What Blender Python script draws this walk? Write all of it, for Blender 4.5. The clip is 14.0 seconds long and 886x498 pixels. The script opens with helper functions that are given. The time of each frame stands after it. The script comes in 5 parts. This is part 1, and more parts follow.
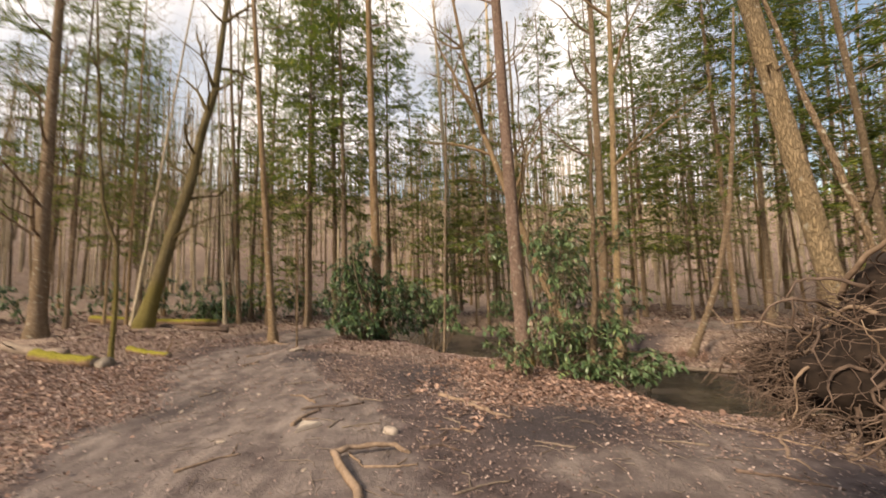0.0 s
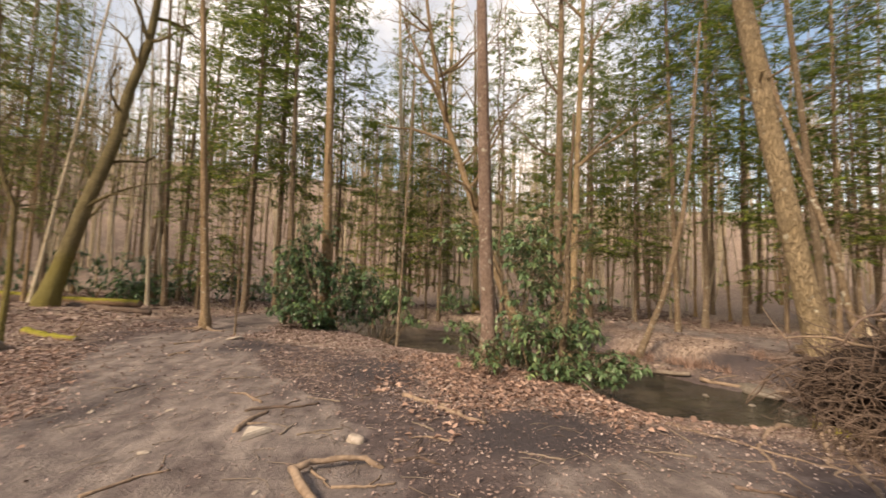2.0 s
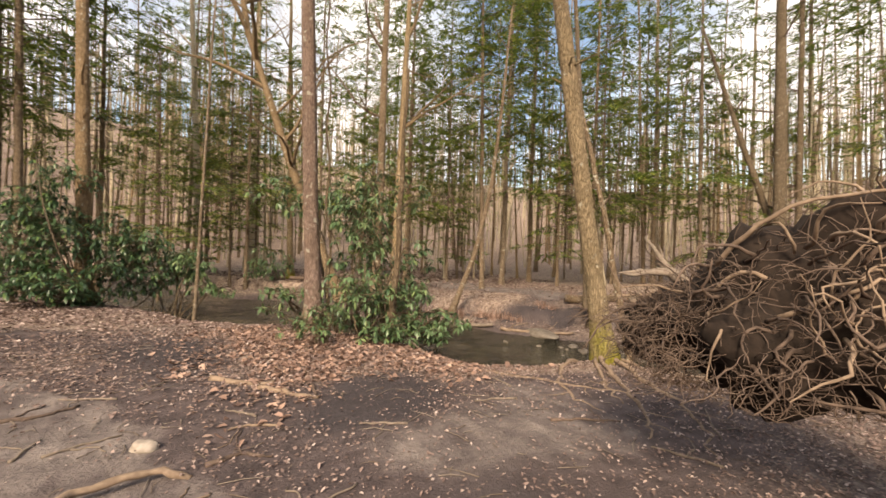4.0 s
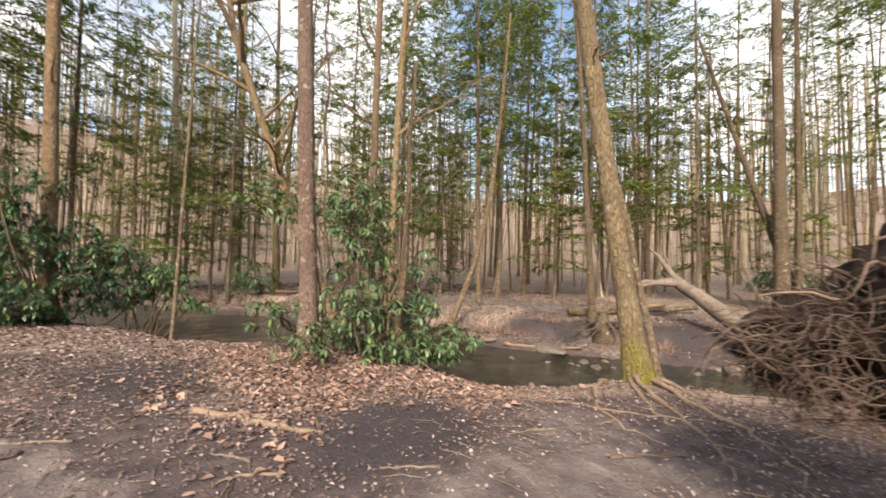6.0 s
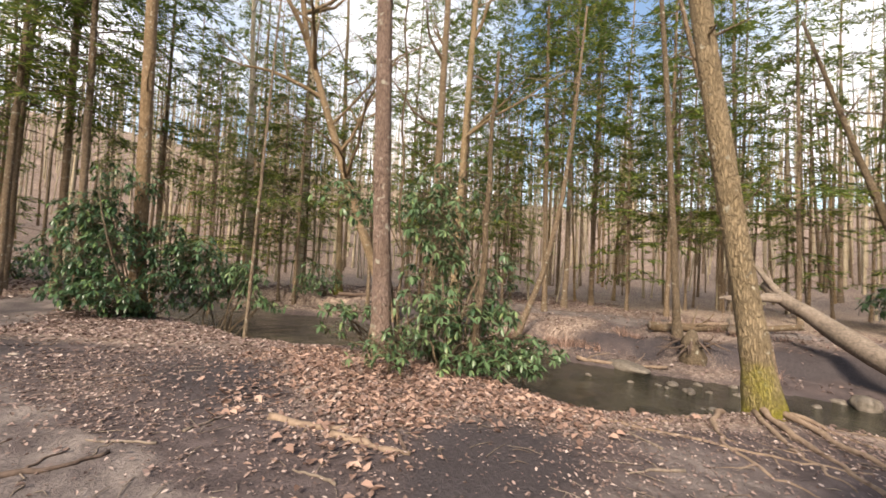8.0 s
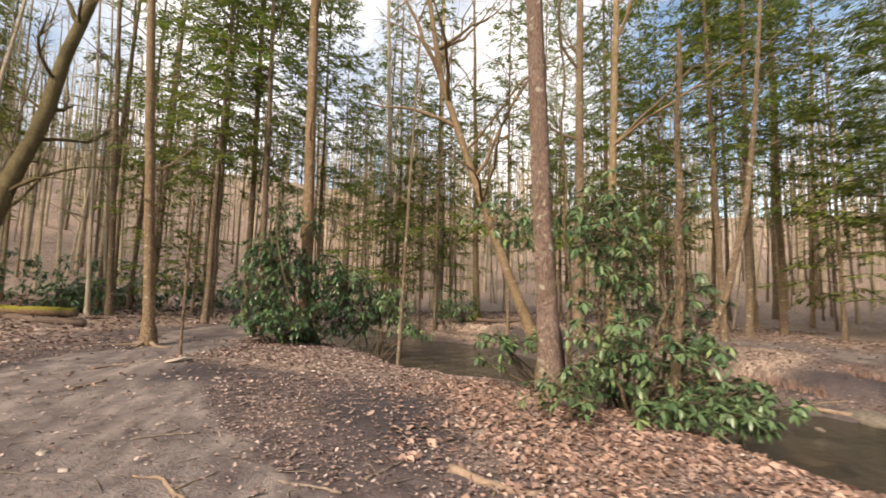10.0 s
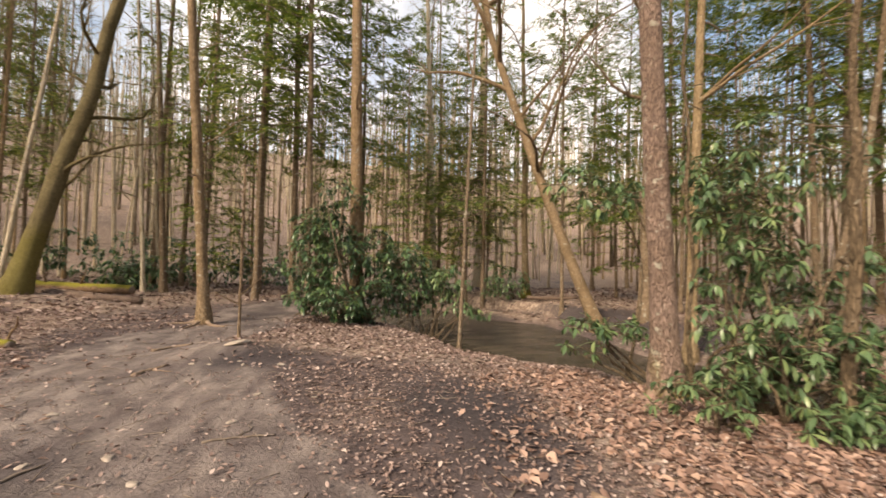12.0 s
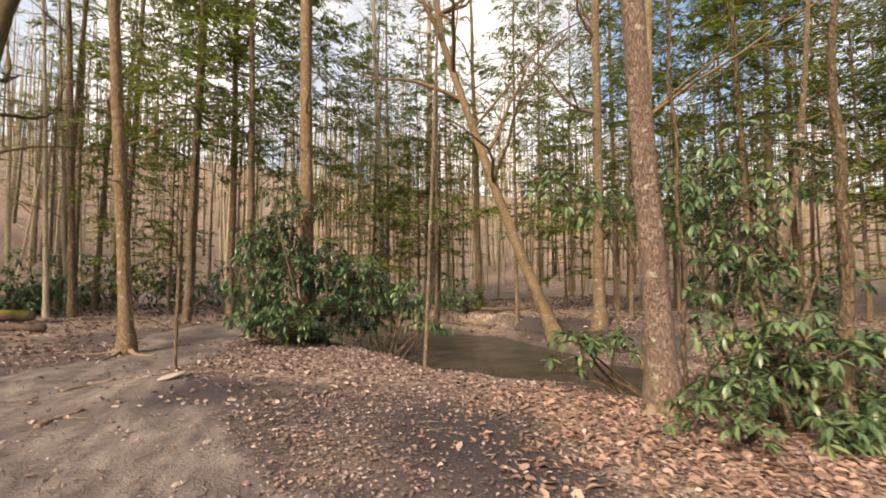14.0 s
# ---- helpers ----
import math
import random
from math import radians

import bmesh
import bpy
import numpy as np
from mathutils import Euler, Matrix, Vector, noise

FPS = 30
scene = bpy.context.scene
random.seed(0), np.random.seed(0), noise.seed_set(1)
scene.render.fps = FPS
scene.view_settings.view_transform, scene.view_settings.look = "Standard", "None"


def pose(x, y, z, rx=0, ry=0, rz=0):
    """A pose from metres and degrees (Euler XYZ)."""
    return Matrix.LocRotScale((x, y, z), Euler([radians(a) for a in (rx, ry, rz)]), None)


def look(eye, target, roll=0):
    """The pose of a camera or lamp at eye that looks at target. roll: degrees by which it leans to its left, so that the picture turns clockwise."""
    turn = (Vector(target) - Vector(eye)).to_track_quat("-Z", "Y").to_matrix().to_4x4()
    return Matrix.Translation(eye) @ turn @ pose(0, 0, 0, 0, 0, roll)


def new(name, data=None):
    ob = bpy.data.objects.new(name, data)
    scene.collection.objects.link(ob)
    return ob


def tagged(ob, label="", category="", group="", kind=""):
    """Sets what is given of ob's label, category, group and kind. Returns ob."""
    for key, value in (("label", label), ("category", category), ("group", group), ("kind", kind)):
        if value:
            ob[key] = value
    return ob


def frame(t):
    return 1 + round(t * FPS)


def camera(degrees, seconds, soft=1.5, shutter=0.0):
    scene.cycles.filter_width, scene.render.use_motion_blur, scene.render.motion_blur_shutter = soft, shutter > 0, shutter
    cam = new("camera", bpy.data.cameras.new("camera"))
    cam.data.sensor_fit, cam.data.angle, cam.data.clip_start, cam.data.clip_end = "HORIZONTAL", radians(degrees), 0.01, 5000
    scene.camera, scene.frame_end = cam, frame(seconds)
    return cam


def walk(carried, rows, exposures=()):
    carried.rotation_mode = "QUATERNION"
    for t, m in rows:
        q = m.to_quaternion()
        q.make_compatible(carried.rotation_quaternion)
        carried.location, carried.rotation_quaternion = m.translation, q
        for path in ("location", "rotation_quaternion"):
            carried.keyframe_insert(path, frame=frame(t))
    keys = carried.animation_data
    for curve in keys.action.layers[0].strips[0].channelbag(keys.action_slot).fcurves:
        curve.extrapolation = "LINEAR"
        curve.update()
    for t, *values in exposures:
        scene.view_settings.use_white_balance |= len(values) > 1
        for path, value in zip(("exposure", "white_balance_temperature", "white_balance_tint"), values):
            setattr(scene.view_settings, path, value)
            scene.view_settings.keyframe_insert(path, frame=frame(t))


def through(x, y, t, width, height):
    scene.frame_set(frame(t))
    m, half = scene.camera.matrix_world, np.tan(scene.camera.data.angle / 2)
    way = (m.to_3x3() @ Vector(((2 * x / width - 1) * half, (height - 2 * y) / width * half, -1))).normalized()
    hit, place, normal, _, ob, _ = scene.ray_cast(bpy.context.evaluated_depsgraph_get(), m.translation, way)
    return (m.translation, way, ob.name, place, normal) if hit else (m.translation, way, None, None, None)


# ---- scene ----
cam = camera(94.2, 14.0, 1.6, 0.5)
PATH = [
    (0, (-0.301, 0.113, 1.493), (-0.159, 2.099, 1.69), -1.3),
    (0.5, (-0.413, 0.292, 1.465), (-0.146, 2.271, 1.566), 0.9),
    (1, (-0.453, 0.479, 1.458), (-0.354, 2.473, 1.587), -1.2),
    (1.5, (-0.552, 0.57, 1.468), (-0.408, 2.562, 1.578), 0.6),
    (2, (-0.638, 0.666, 1.492), (-0.23, 2.617, 1.65), 1.7),
    (2.5, (-0.652, 0.756, 1.487), (-0.131, 2.685, 1.579), 0.9),
    (3, (-0.63, 0.928, 1.467), (0.027, 2.816, 1.525), -0.0),
    (3.5, (-0.676, 1.051, 1.472), (0.354, 2.765, 1.465), 1.1),
    (3.7, (-0.695, 1.078, 1.461), (0.465, 2.706, 1.453), 1.1),
    (5.8, (-0.65, 1.738, 1.357), (0.653, 3.254, 1.41), 2.2),
    (6, (-0.629, 1.821, 1.364), (0.642, 3.363, 1.442), 1.3),
    (6.5, (-0.629, 1.956, 1.337), (0.585, 3.542, 1.432), 1.6),
    (7, (-0.676, 2.067, 1.356), (0.571, 3.629, 1.428), 3.5),
    (7.5, (-0.658, 2.219, 1.337), (0.506, 3.842, 1.425), 2.4),
    (8, (-0.672, 2.351, 1.326), (0.39, 4.043, 1.427), 2.8),
    (8.5, (-0.741, 2.472, 1.344), (0.292, 4.179, 1.479), 4.7),
    (9, (-0.776, 2.576, 1.329), (0.119, 4.358, 1.477), 5.4),
    (9.2, (-0.763, 2.653, 1.328), (0.019, 4.484, 1.522), 4.7),
    (11.3, (-1.221, 3.6, 1.378), (-0.848, 5.558, 1.543), -0.5),
    (11.5, (-1.266, 3.663, 1.383), (-0.82, 5.608, 1.513), 0.1),
    (12, (-1.285, 3.837, 1.363), (-0.929, 5.804, 1.435), 1.3),
    (12.5, (-1.302, 4.012, 1.387), (-1.083, 5.992, 1.571), -0.6),
    (13, (-1.408, 4.121, 1.41), (-0.972, 6.068, 1.546), 0.2),
    (13.5, (-1.51, 4.202, 1.391), (-0.846, 6.087, 1.483), 2.1),
    (14, (-1.586, 4.35, 1.366), (-0.961, 6.245, 1.501), -0.0),
]
EXPOSURES = [(0.0, 0.36, 7800, 13), (3.5, 0.52, 7700, 12), (6.0, 0.70, 6800, 10), (9.0, 0.67, 6800, 10), (11.5, 0.53, 7600, 12), (14.0, 0.57, 7600, 12)]
walk(cam, [(t, look(eye, target, roll)) for t, eye, target, roll in PATH], EXPOSURES)


# ---- light ----
SUN_ELEV, SUN_AZ = 35.0, 232.0
world = bpy.data.worlds.new("sky")
scene.world = world
world.use_nodes = True
_nt = world.node_tree
_nt.nodes.clear()
_sky = _nt.nodes.new("ShaderNodeTexSky")
_sky.sky_type, _sky.sun_disc = "NISHITA", False
_sky.sun_elevation, _sky.sun_rotation = radians(SUN_ELEV), radians(SUN_AZ)
_sky.air_density, _sky.dust_density = 1.2, 1.5
_tc = _nt.nodes.new("ShaderNodeTexCoord")
_cloud = _nt.nodes.new("ShaderNodeTexNoise")
_cloud.inputs["Scale"].default_value, _cloud.inputs["Detail"].default_value = 2.1, 7.0
_ramp = _nt.nodes.new("ShaderNodeValToRGB")
_ramp.color_ramp.elements[0].position, _ramp.color_ramp.elements[1].position = 0.42, 0.62
_mixc = _nt.nodes.new("ShaderNodeMix")
_mixc.data_type = "RGBA"
_mixc.inputs["B"].default_value = (6.9, 6.9, 7.2, 1)
_bg = _nt.nodes.new("ShaderNodeBackground")
_bg.inputs["Strength"].default_value = 0.155
_wo = _nt.nodes.new("ShaderNodeOutputWorld")
_nt.links.new(_tc.outputs["Generated"], _cloud.inputs["Vector"])
_nt.links.new(_cloud.outputs["Fac"], _ramp.inputs["Fac"])
_nt.links.new(_ramp.outputs["Color"], _mixc.inputs["Factor"])
_nt.links.new(_sky.outputs["Color"], _mixc.inputs["A"])
_nt.links.new(_mixc.outputs["Result"], _bg.inputs["Color"])
_nt.links.new(_bg.outputs["Background"], _wo.inputs["Surface"])

_sun = new("sun", bpy.data.lights.new("sun", "SUN"))
_sun.data.energy, _sun.data.angle, _sun.data.color = 4.9, radians(14), (1.0, 0.88, 0.73)
_a, _e = radians(SUN_AZ), radians(SUN_ELEV)
_sun.matrix_world = look((60 * math.sin(_a) * math.cos(_e), 60 * math.cos(_a) * math.cos(_e), 60 * math.sin(_e)), (0, 0, 0))


# ---- materials ----
class Mat:
    """A small node-material writer."""

    def __init__(self, name):
        self.m = bpy.data.materials.new(name)
        self.m.use_nodes = True
        self.t = self.m.node_tree
        self.b = self.t.nodes["Principled BSDF"]
        self.co = self.node("ShaderNodeTexCoord").outputs["Object"]

    def node(self, kind):
        return self.t.nodes.new(kind)

    def link(self, a, b):
        self.t.links.new(a, b)

    def scaled(self, s, src=None):
        n = self.node("ShaderNodeMapping")
        n.inputs["Scale"].default_value = s
        self.link(src or self.co, n.inputs["Vector"])
        return n.outputs["Vector"]

    def noise(self, scale, detail=4.0, vec=None, rough=0.55):
        n = self.node("ShaderNodeTexNoise")
        n.inputs["Scale"].default_value, n.inputs["Detail"].default_value, n.inputs["Roughness"].default_value = scale, detail, rough
        self.link(vec or self.co, n.inputs["Vector"])
        return n.outputs["Fac"]

    def voronoi(self, scale, vec=None, feature="F1", out="Distance"):
        n = self.node("ShaderNodeTexVoronoi")
        n.feature = feature
        n.inputs["Scale"].default_value = scale
        self.link(vec or self.co, n.inputs["Vector"])
        return n.outputs[out]

    def ramp(self, fac, *stops):
        n = self.node("ShaderNodeValToRGB")
        el = n.color_ramp.elements
        while len(el) < len(stops):
            el.new(0.5)
        for e, (p, c) in zip(el, stops):
            e.position, e.color = p, (*c, 1) if len(c) == 3 else c
        self.link(fac, n.inputs["Fac"])
        return n.outputs["Color"]

    def step(self, fac, a, b):
        n = self.node("ShaderNodeMapRange")
        n.inputs["From Min"].default_value, n.inputs["From Max"].default_value = a, b
        self.link(fac, n.inputs["Value"])
        return n.outputs["Result"]

    def math(self, op, a, b):
        n = self.node("ShaderNodeMath")
        n.operation = op
        for i, v in ((0, a), (1, b)):
            if isinstance(v, (int, float)):
                n.inputs[i].default_value = v
            else:
                self.link(v, n.inputs[i])
        return n.outputs[0]

    def mix(self, fac, a, b, mode="MIX"):
        n = self.node("ShaderNodeMix")
        n.data_type, n.blend_type = "RGBA", mode
        for key, v in (("Factor", fac), ("A", a), ("B", b)):
            if isinstance(v, (int, float)):
                n.inputs[key].default_value = v
            elif isinstance(v, tuple):
                n.inputs[key].default_value = (*v, 1)
            else:
                self.link(v, n.inputs[key])
        return n.outputs["Result"]

    def attr(self, name):
        n = self.node("ShaderNodeAttribute")
        n.attribute_name = name
        return n.outputs["Fac"]

    def island(self):
        return self.node("ShaderNodeNewGeometry").outputs["Random Per Island"]

    def each(self):
        return self.node("ShaderNodeObjectInfo").outputs["Random"]

    def bump(self, height, strength=0.5, dist=0.02):
        n = self.node("ShaderNodeBump")
        n.inputs["Strength"].default_value, n.inputs["Distance"].default_value = strength, dist
        self.link(height, n.inputs["Height"])
        self.link(n.outputs["Normal"], self.b.inputs["Normal"])

    def done(self, color, rough=0.85, spec=0.3):
        if isinstance(color, tuple):
            self.b.inputs["Base Color"].default_value = (*color, 1)
        else:
            self.link(color, self.b.inputs["Base Color"])
        if isinstance(rough, (int, float)):
            self.b.inputs["Roughness"].default_value = rough
        else:
            self.link(rough, self.b.inputs["Roughness"])
        self.b.inputs["Specular IOR Level"].default_value = spec
        return self.m


def bark(name, dark, light, moss=0.0, moss_top=0.7, lichen=0.0, plates=26.0, relief=0.9):
    """Furrowed bark in two tones, with moss up to a height and pale lichen spots."""
    k = Mat(name)
    warp = k.node("ShaderNodeMixRGB")
    warp.blend_type = "ADD"
    warp.inputs[0].default_value = 0.05
    wn = k.node("ShaderNodeTexNoise")
    wn.inputs["Scale"].default_value = 9.0
    k.link(k.co, wn.inputs["Vector"])
    k.link(k.co, warp.inputs[1])
    k.link(wn.outputs["Color"], warp.inputs[2])
    v = k.scaled((1, 1, 0.17), warp.outputs[0])
    furrow = k.voronoi(plates * 1.5, v, "DISTANCE_TO_EDGE")
    fine = k.noise(46, 8, k.scaled((1, 1, 0.3)), 0.68)
    broad = k.noise(1.6, 3)
    tone = k.math("ADD", k.math("MULTIPLY", k.step(furrow, 0.0, 0.30), 0.30), k.math("MULTIPLY", fine, 0.80))
    col = k.ramp(tone, (0.18, dark), (0.8, light))
    col = k.mix(k.step(broad, 0.35, 0.7), col, k.mix(1.0, col, (0.72, 0.70, 0.64), "MULTIPLY"))
    col = k.mix(k.math("MULTIPLY", k.each(), 0.35), col, k.mix(1.0, col, (0.80, 0.66, 0.50), "MULTIPLY"))
    if lichen:
        spots = k.step(k.noise(9, 5), 0.66 - 0.2 * lichen, 0.74 - 0.15 * lichen)
        col = k.mix(k.math("MULTIPLY", spots, 0.75), col, (0.46, 0.44, 0.36))
    if moss:
        sep = k.node("ShaderNodeSeparateXYZ")
        k.link(k.co, sep.inputs[0])
        low = k.step(k.math("ADD", sep.outputs["Z"], k.math("MULTIPLY", k.noise(2.2, 5), -2.2)), moss_top - 1.1, moss_top - 1.1 - 0.7)
        col = k.mix(k.math("MULTIPLY", low, moss), col, k.ramp(k.noise(40, 4), (0.3, (0.10, 0.095, 0.012)), (0.7, (0.30, 0.26, 0.04))))
    k.bump(k.math("ADD", k.math("MULTIPLY", k.step(furrow, 0.0, 0.2), 0.8), fine), relief, 0.025)
    return k.done(col, 0.9, 0.2)


M_BARK = bark("bark_grey_brown", (0.075, 0.052, 0.036), (0.34, 0.26, 0.185), lichen=0.35)
M_BARK_M = bark("bark_scaly", (0.085, 0.057, 0.048), (0.36, 0.262, 0.220), moss=0.85, moss_top=0.40, lichen=0.35, plates=38)
M_BARK_MOSSY = bark("bark_mossy", (0.09, 0.065, 0.04), (0.36, 0.28, 0.18), moss=0.95, moss_top=0.75, lichen=0.15, plates=30)
M_BARK_TAN = bark("bark_sunlit_tan", (0.15, 0.102, 0.058), (0.45, 0.335, 0.205), lichen=0.2, plates=20)
M_BARK_C = bark("bark_warm_brown", (0.11, 0.075, 0.045), (0.40, 0.295, 0.19), lichen=0.25, plates=24)
M_BARK_DARK = bark("bark_dark", (0.055, 0.042, 0.03), (0.24, 0.185, 0.13), lichen=0.2)
M_BARK_PALE = bark("bark_pale", (0.27, 0.225, 0.165), (0.60, 0.52, 0.40), lichen=0.4, plates=14, relief=0.5)
M_BARK_GREEN = bark("bark_moss_covered", (0.07, 0.06, 0.03), (0.27, 0.22, 0.12), moss=0.40, moss_top=2.2, plates=30)


def leaf_material(name, dark, light, rough=0.45, through=0.25, yellow=None, vary=0.5):
    k = Mat(name)
    r = k.island()
    stops = [(0.0, dark), (0.75, light)] + ([(1.0, yellow)] if yellow else [])
    col = k.ramp(r, *stops)
    col = k.mix(k.math("MULTIPLY", k.each(), vary), col, k.mix(1.0, col, (0.62, 0.80, 0.55), "MULTIPLY"))
    k.done(col, rough, 0.4)
    k.b.inputs["Transmission Weight"].default_value = 0.0
    tr = k.node("ShaderNodeBsdfTranslucent")
    k.link(col, tr.inputs["Color"])
    mx = k.node("ShaderNodeMixShader")
    mx.inputs[0].default_value = through
    out = k.t.nodes["Material Output"]
    k.link(k.b.outputs[0], mx.inputs[1])
    k.link(tr.outputs[0], mx.inputs[2])
    k.link(mx.outputs[0], out.inputs["Surface"])
    return k.m


M_NEEDLE = leaf_material("hemlock_needles", (0.056, 0.092, 0.024), (0.185, 0.235, 0.050), 0.55, 0.42, (0.40, 0.40, 0.09))
M_RHODO = leaf_material("rhododendron_leaf", (0.040, 0.082, 0.036), (0.130, 0.200, 0.092), 0.34, 0.22, (0.22, 0.28, 0.115), 0.2)
M_RHODO_DARK = leaf_material("rhododendron_leaf_dark", (0.026, 0.058, 0.028), (0.085, 0.145, 0.070), 0.30, 0.18, (0.16, 0.23, 0.075), 0.2)
M_LITTER = leaf_material("dry_leaf", (0.095, 0.062, 0.053), (0.27, 0.190, 0.165), 0.8, 0.10, (0.45, 0.36, 0.32), 0.0)
M_DRIFT = leaf_material("dry_oak_leaf", (0.12, 0.070, 0.054), (0.33, 0.212, 0.165), 0.75, 0.12, (0.43, 0.30, 0.235), 0.0)


def ground_material():
    k = Mat("forest_floor")
    path, litter, damp, moss = k.attr("path"), k.attr("litter"), k.attr("damp"), k.attr("moss")
    n_big, n_mid, n_fine, n_grit = k.noise(0.9, 4), k.noise(5, 5), k.noise(38, 6), k.noise(140, 4)
    soil = k.ramp(n_mid, (0.3, (0.055, 0.042, 0.042)), (0.7, (0.125, 0.096, 0.093)))
    trod = k.ramp(k.math("ADD", k.math("MULTIPLY", n_mid, 0.6), k.math("MULTIPLY", n_fine, 0.4)), (0.32, (0.082, 0.067, 0.064)), (0.66, (0.215, 0.178, 0.165)))
    streak = k.noise(2.4, 5, k.scaled((1.5, 0.55, 1)))
    trod = k.mix(k.math("MULTIPLY", k.step(streak, 0.50, 0.66), 0.75), trod, k.ramp(n_fine, (0.3, (0.21, 0.175, 0.158)), (0.7, (0.35, 0.295, 0.262))))
    trod = k.mix(k.math("MULTIPLY", k.step(streak, 0.46, 0.34), 0.7), trod, soil)
    wet = k.ramp(n_fine, (0.3, (0.033, 0.027, 0.029)), (0.7, (0.078, 0.064, 0.066)))
    cell = k.voronoi(17, k.scaled((1, 1, 0.2)), "F1", "Color")
    sepc = k.node("ShaderNodeSeparateColor")
    k.link(cell, sepc.inputs[0])
    leafy = k.ramp(sepc.outputs[0], (0.0, (0.14, 0.098, 0.078)), (0.5, (0.27, 0.200, 0.160)), (1.0, (0.42, 0.335, 0.275)))
    col = k.mix(k.step(k.math("ADD", path, k.math("MULTIPLY", n_mid, 0.5)), 0.45, 0.85), soil, trod)
    col = k.mix(k.step(k.math("ADD", damp, k.math("MULTIPLY", n_mid, 0.6)), 0.55, 1.0), col, wet)
    col = k.mix(k.step(k.math("ADD", litter, k.math("MULTIPLY", n_fine, 0.9)), 0.75, 1.15), col, leafy)
    col = k.mix(k.step(k.math("ADD", moss, k.math("MULTIPLY", n_fine, 0.6)), 0.75, 1.1), col, (0.13, 0.13, 0.03))
    col = k.mix(k.math("MULTIPLY", k.step(n_grit, 0.60, 0.70), 0.45), col, k.mix(1.0, col, (1.7, 1.65, 1.6), "MULTIPLY"))
    col = k.mix(k.step(n_big, 0.3, 0.7), col, k.mix(1.0, col, (0.80, 0.78, 0.78), "MULTIPLY"))
    h = k.math("ADD", k.math("MULTIPLY", n_fine, 1.0), k.math("MULTIPLY", n_grit, 0.35))
    k.bump(h, 0.7, 0.03)
    return k.done(col, k.mix(damp, (0.9, 0.9, 0.9), (0.7, 0.7, 0.7)), 0.25)


M_GROUND = ground_material()


def water_material():
    k = Mat("creek_water")
    w = k.math("ADD", k.noise(9, 4, k.scaled((1.0, 0.5, 1))), k.math("MULTIPLY", k.noise(30, 3), 0.45))
    k.bump(w, 0.8, 0.09)
    col = k.ramp(k.noise(2.0, 4), (0.3, (0.016, 0.015, 0.010)), (0.7, (0.045, 0.040, 0.026)))
    k.b.inputs["IOR"].default_value = 1.33
    return k.done(col, 0.05, 0.55)


M_WATER = water_material()


def wood_material(name, dark, light, rough=0.8):
    k = Mat(name)
    g = k.noise(22, 6, k.scaled((1, 1, 1)))
    s = k.noise(3, 4)
    col = k.ramp(k.math("ADD", k.math("MULTIPLY", g, 0.6), k.math("MULTIPLY", s, 0.4)), (0.3, dark), (0.7, light))
    col = k.mix(k.math("MULTIPLY", k.island(), 0.8), col, k.mix(1.0, col, (0.42, 0.36, 0.32), "MULTIPLY"))
    k.bump(g, 0.6, 0.01)
    return k.done(col, rough, 0.25)


M_ROOT = wood_material("weathered_root", (0.15, 0.105, 0.075), (0.42, 0.32, 0.24))
M_ROOT_DARK = wood_material("root_tangle", (0.050, 0.035, 0.028), (0.24, 0.175, 0.14))
M_DEAD = wood_material("dead_grey_wood", (0.11, 0.088, 0.070), (0.37, 0.305, 0.25))
# dark soil taken down to near black: the plate's shade is in this colour
M_SOIL_SHADED = wood_material("clinging_soil_shaded", (0.010, 0.007, 0.006), (0.042, 0.029, 0.022), 0.95)
M_STONE = wood_material("pale_stone", (0.26, 0.22, 0.18), (0.58, 0.52, 0.46), 0.85)
M_STONE_CREEK = wood_material("creek_stone", (0.085, 0.075, 0.063), (0.33, 0.29, 0.245), 0.45)
M_STONE_PALE = wood_material("bleached_stone", (0.36, 0.31, 0.255), (0.58, 0.52, 0.45), 0.9)


def moss_log_material():
    k = Mat("mossy_log")
    nrm = k.node("ShaderNodeNewGeometry").outputs["Normal"]
    sep = k.node("ShaderNodeSeparateXYZ")
    k.link(nrm, sep.inputs[0])
    top = k.step(k.math("ADD", sep.outputs["Z"], k.math("MULTIPLY", k.noise(4, 5), 0.9)), 0.55, 1.0)
    wood = k.ramp(k.noise(18, 6), (0.3, (0.07, 0.045, 0.03)), (0.7, (0.26, 0.17, 0.11)))
    green = k.ramp(k.noise(30, 4), (0.3, (0.09, 0.088, 0.016)), (0.7, (0.27, 0.24, 0.045)))
    k.bump(k.noise(40, 5), 0.8, 0.02)
    return k.done(k.mix(top, wood, green), 0.95, 0.1)


M_MOSSLOG = moss_log_material()


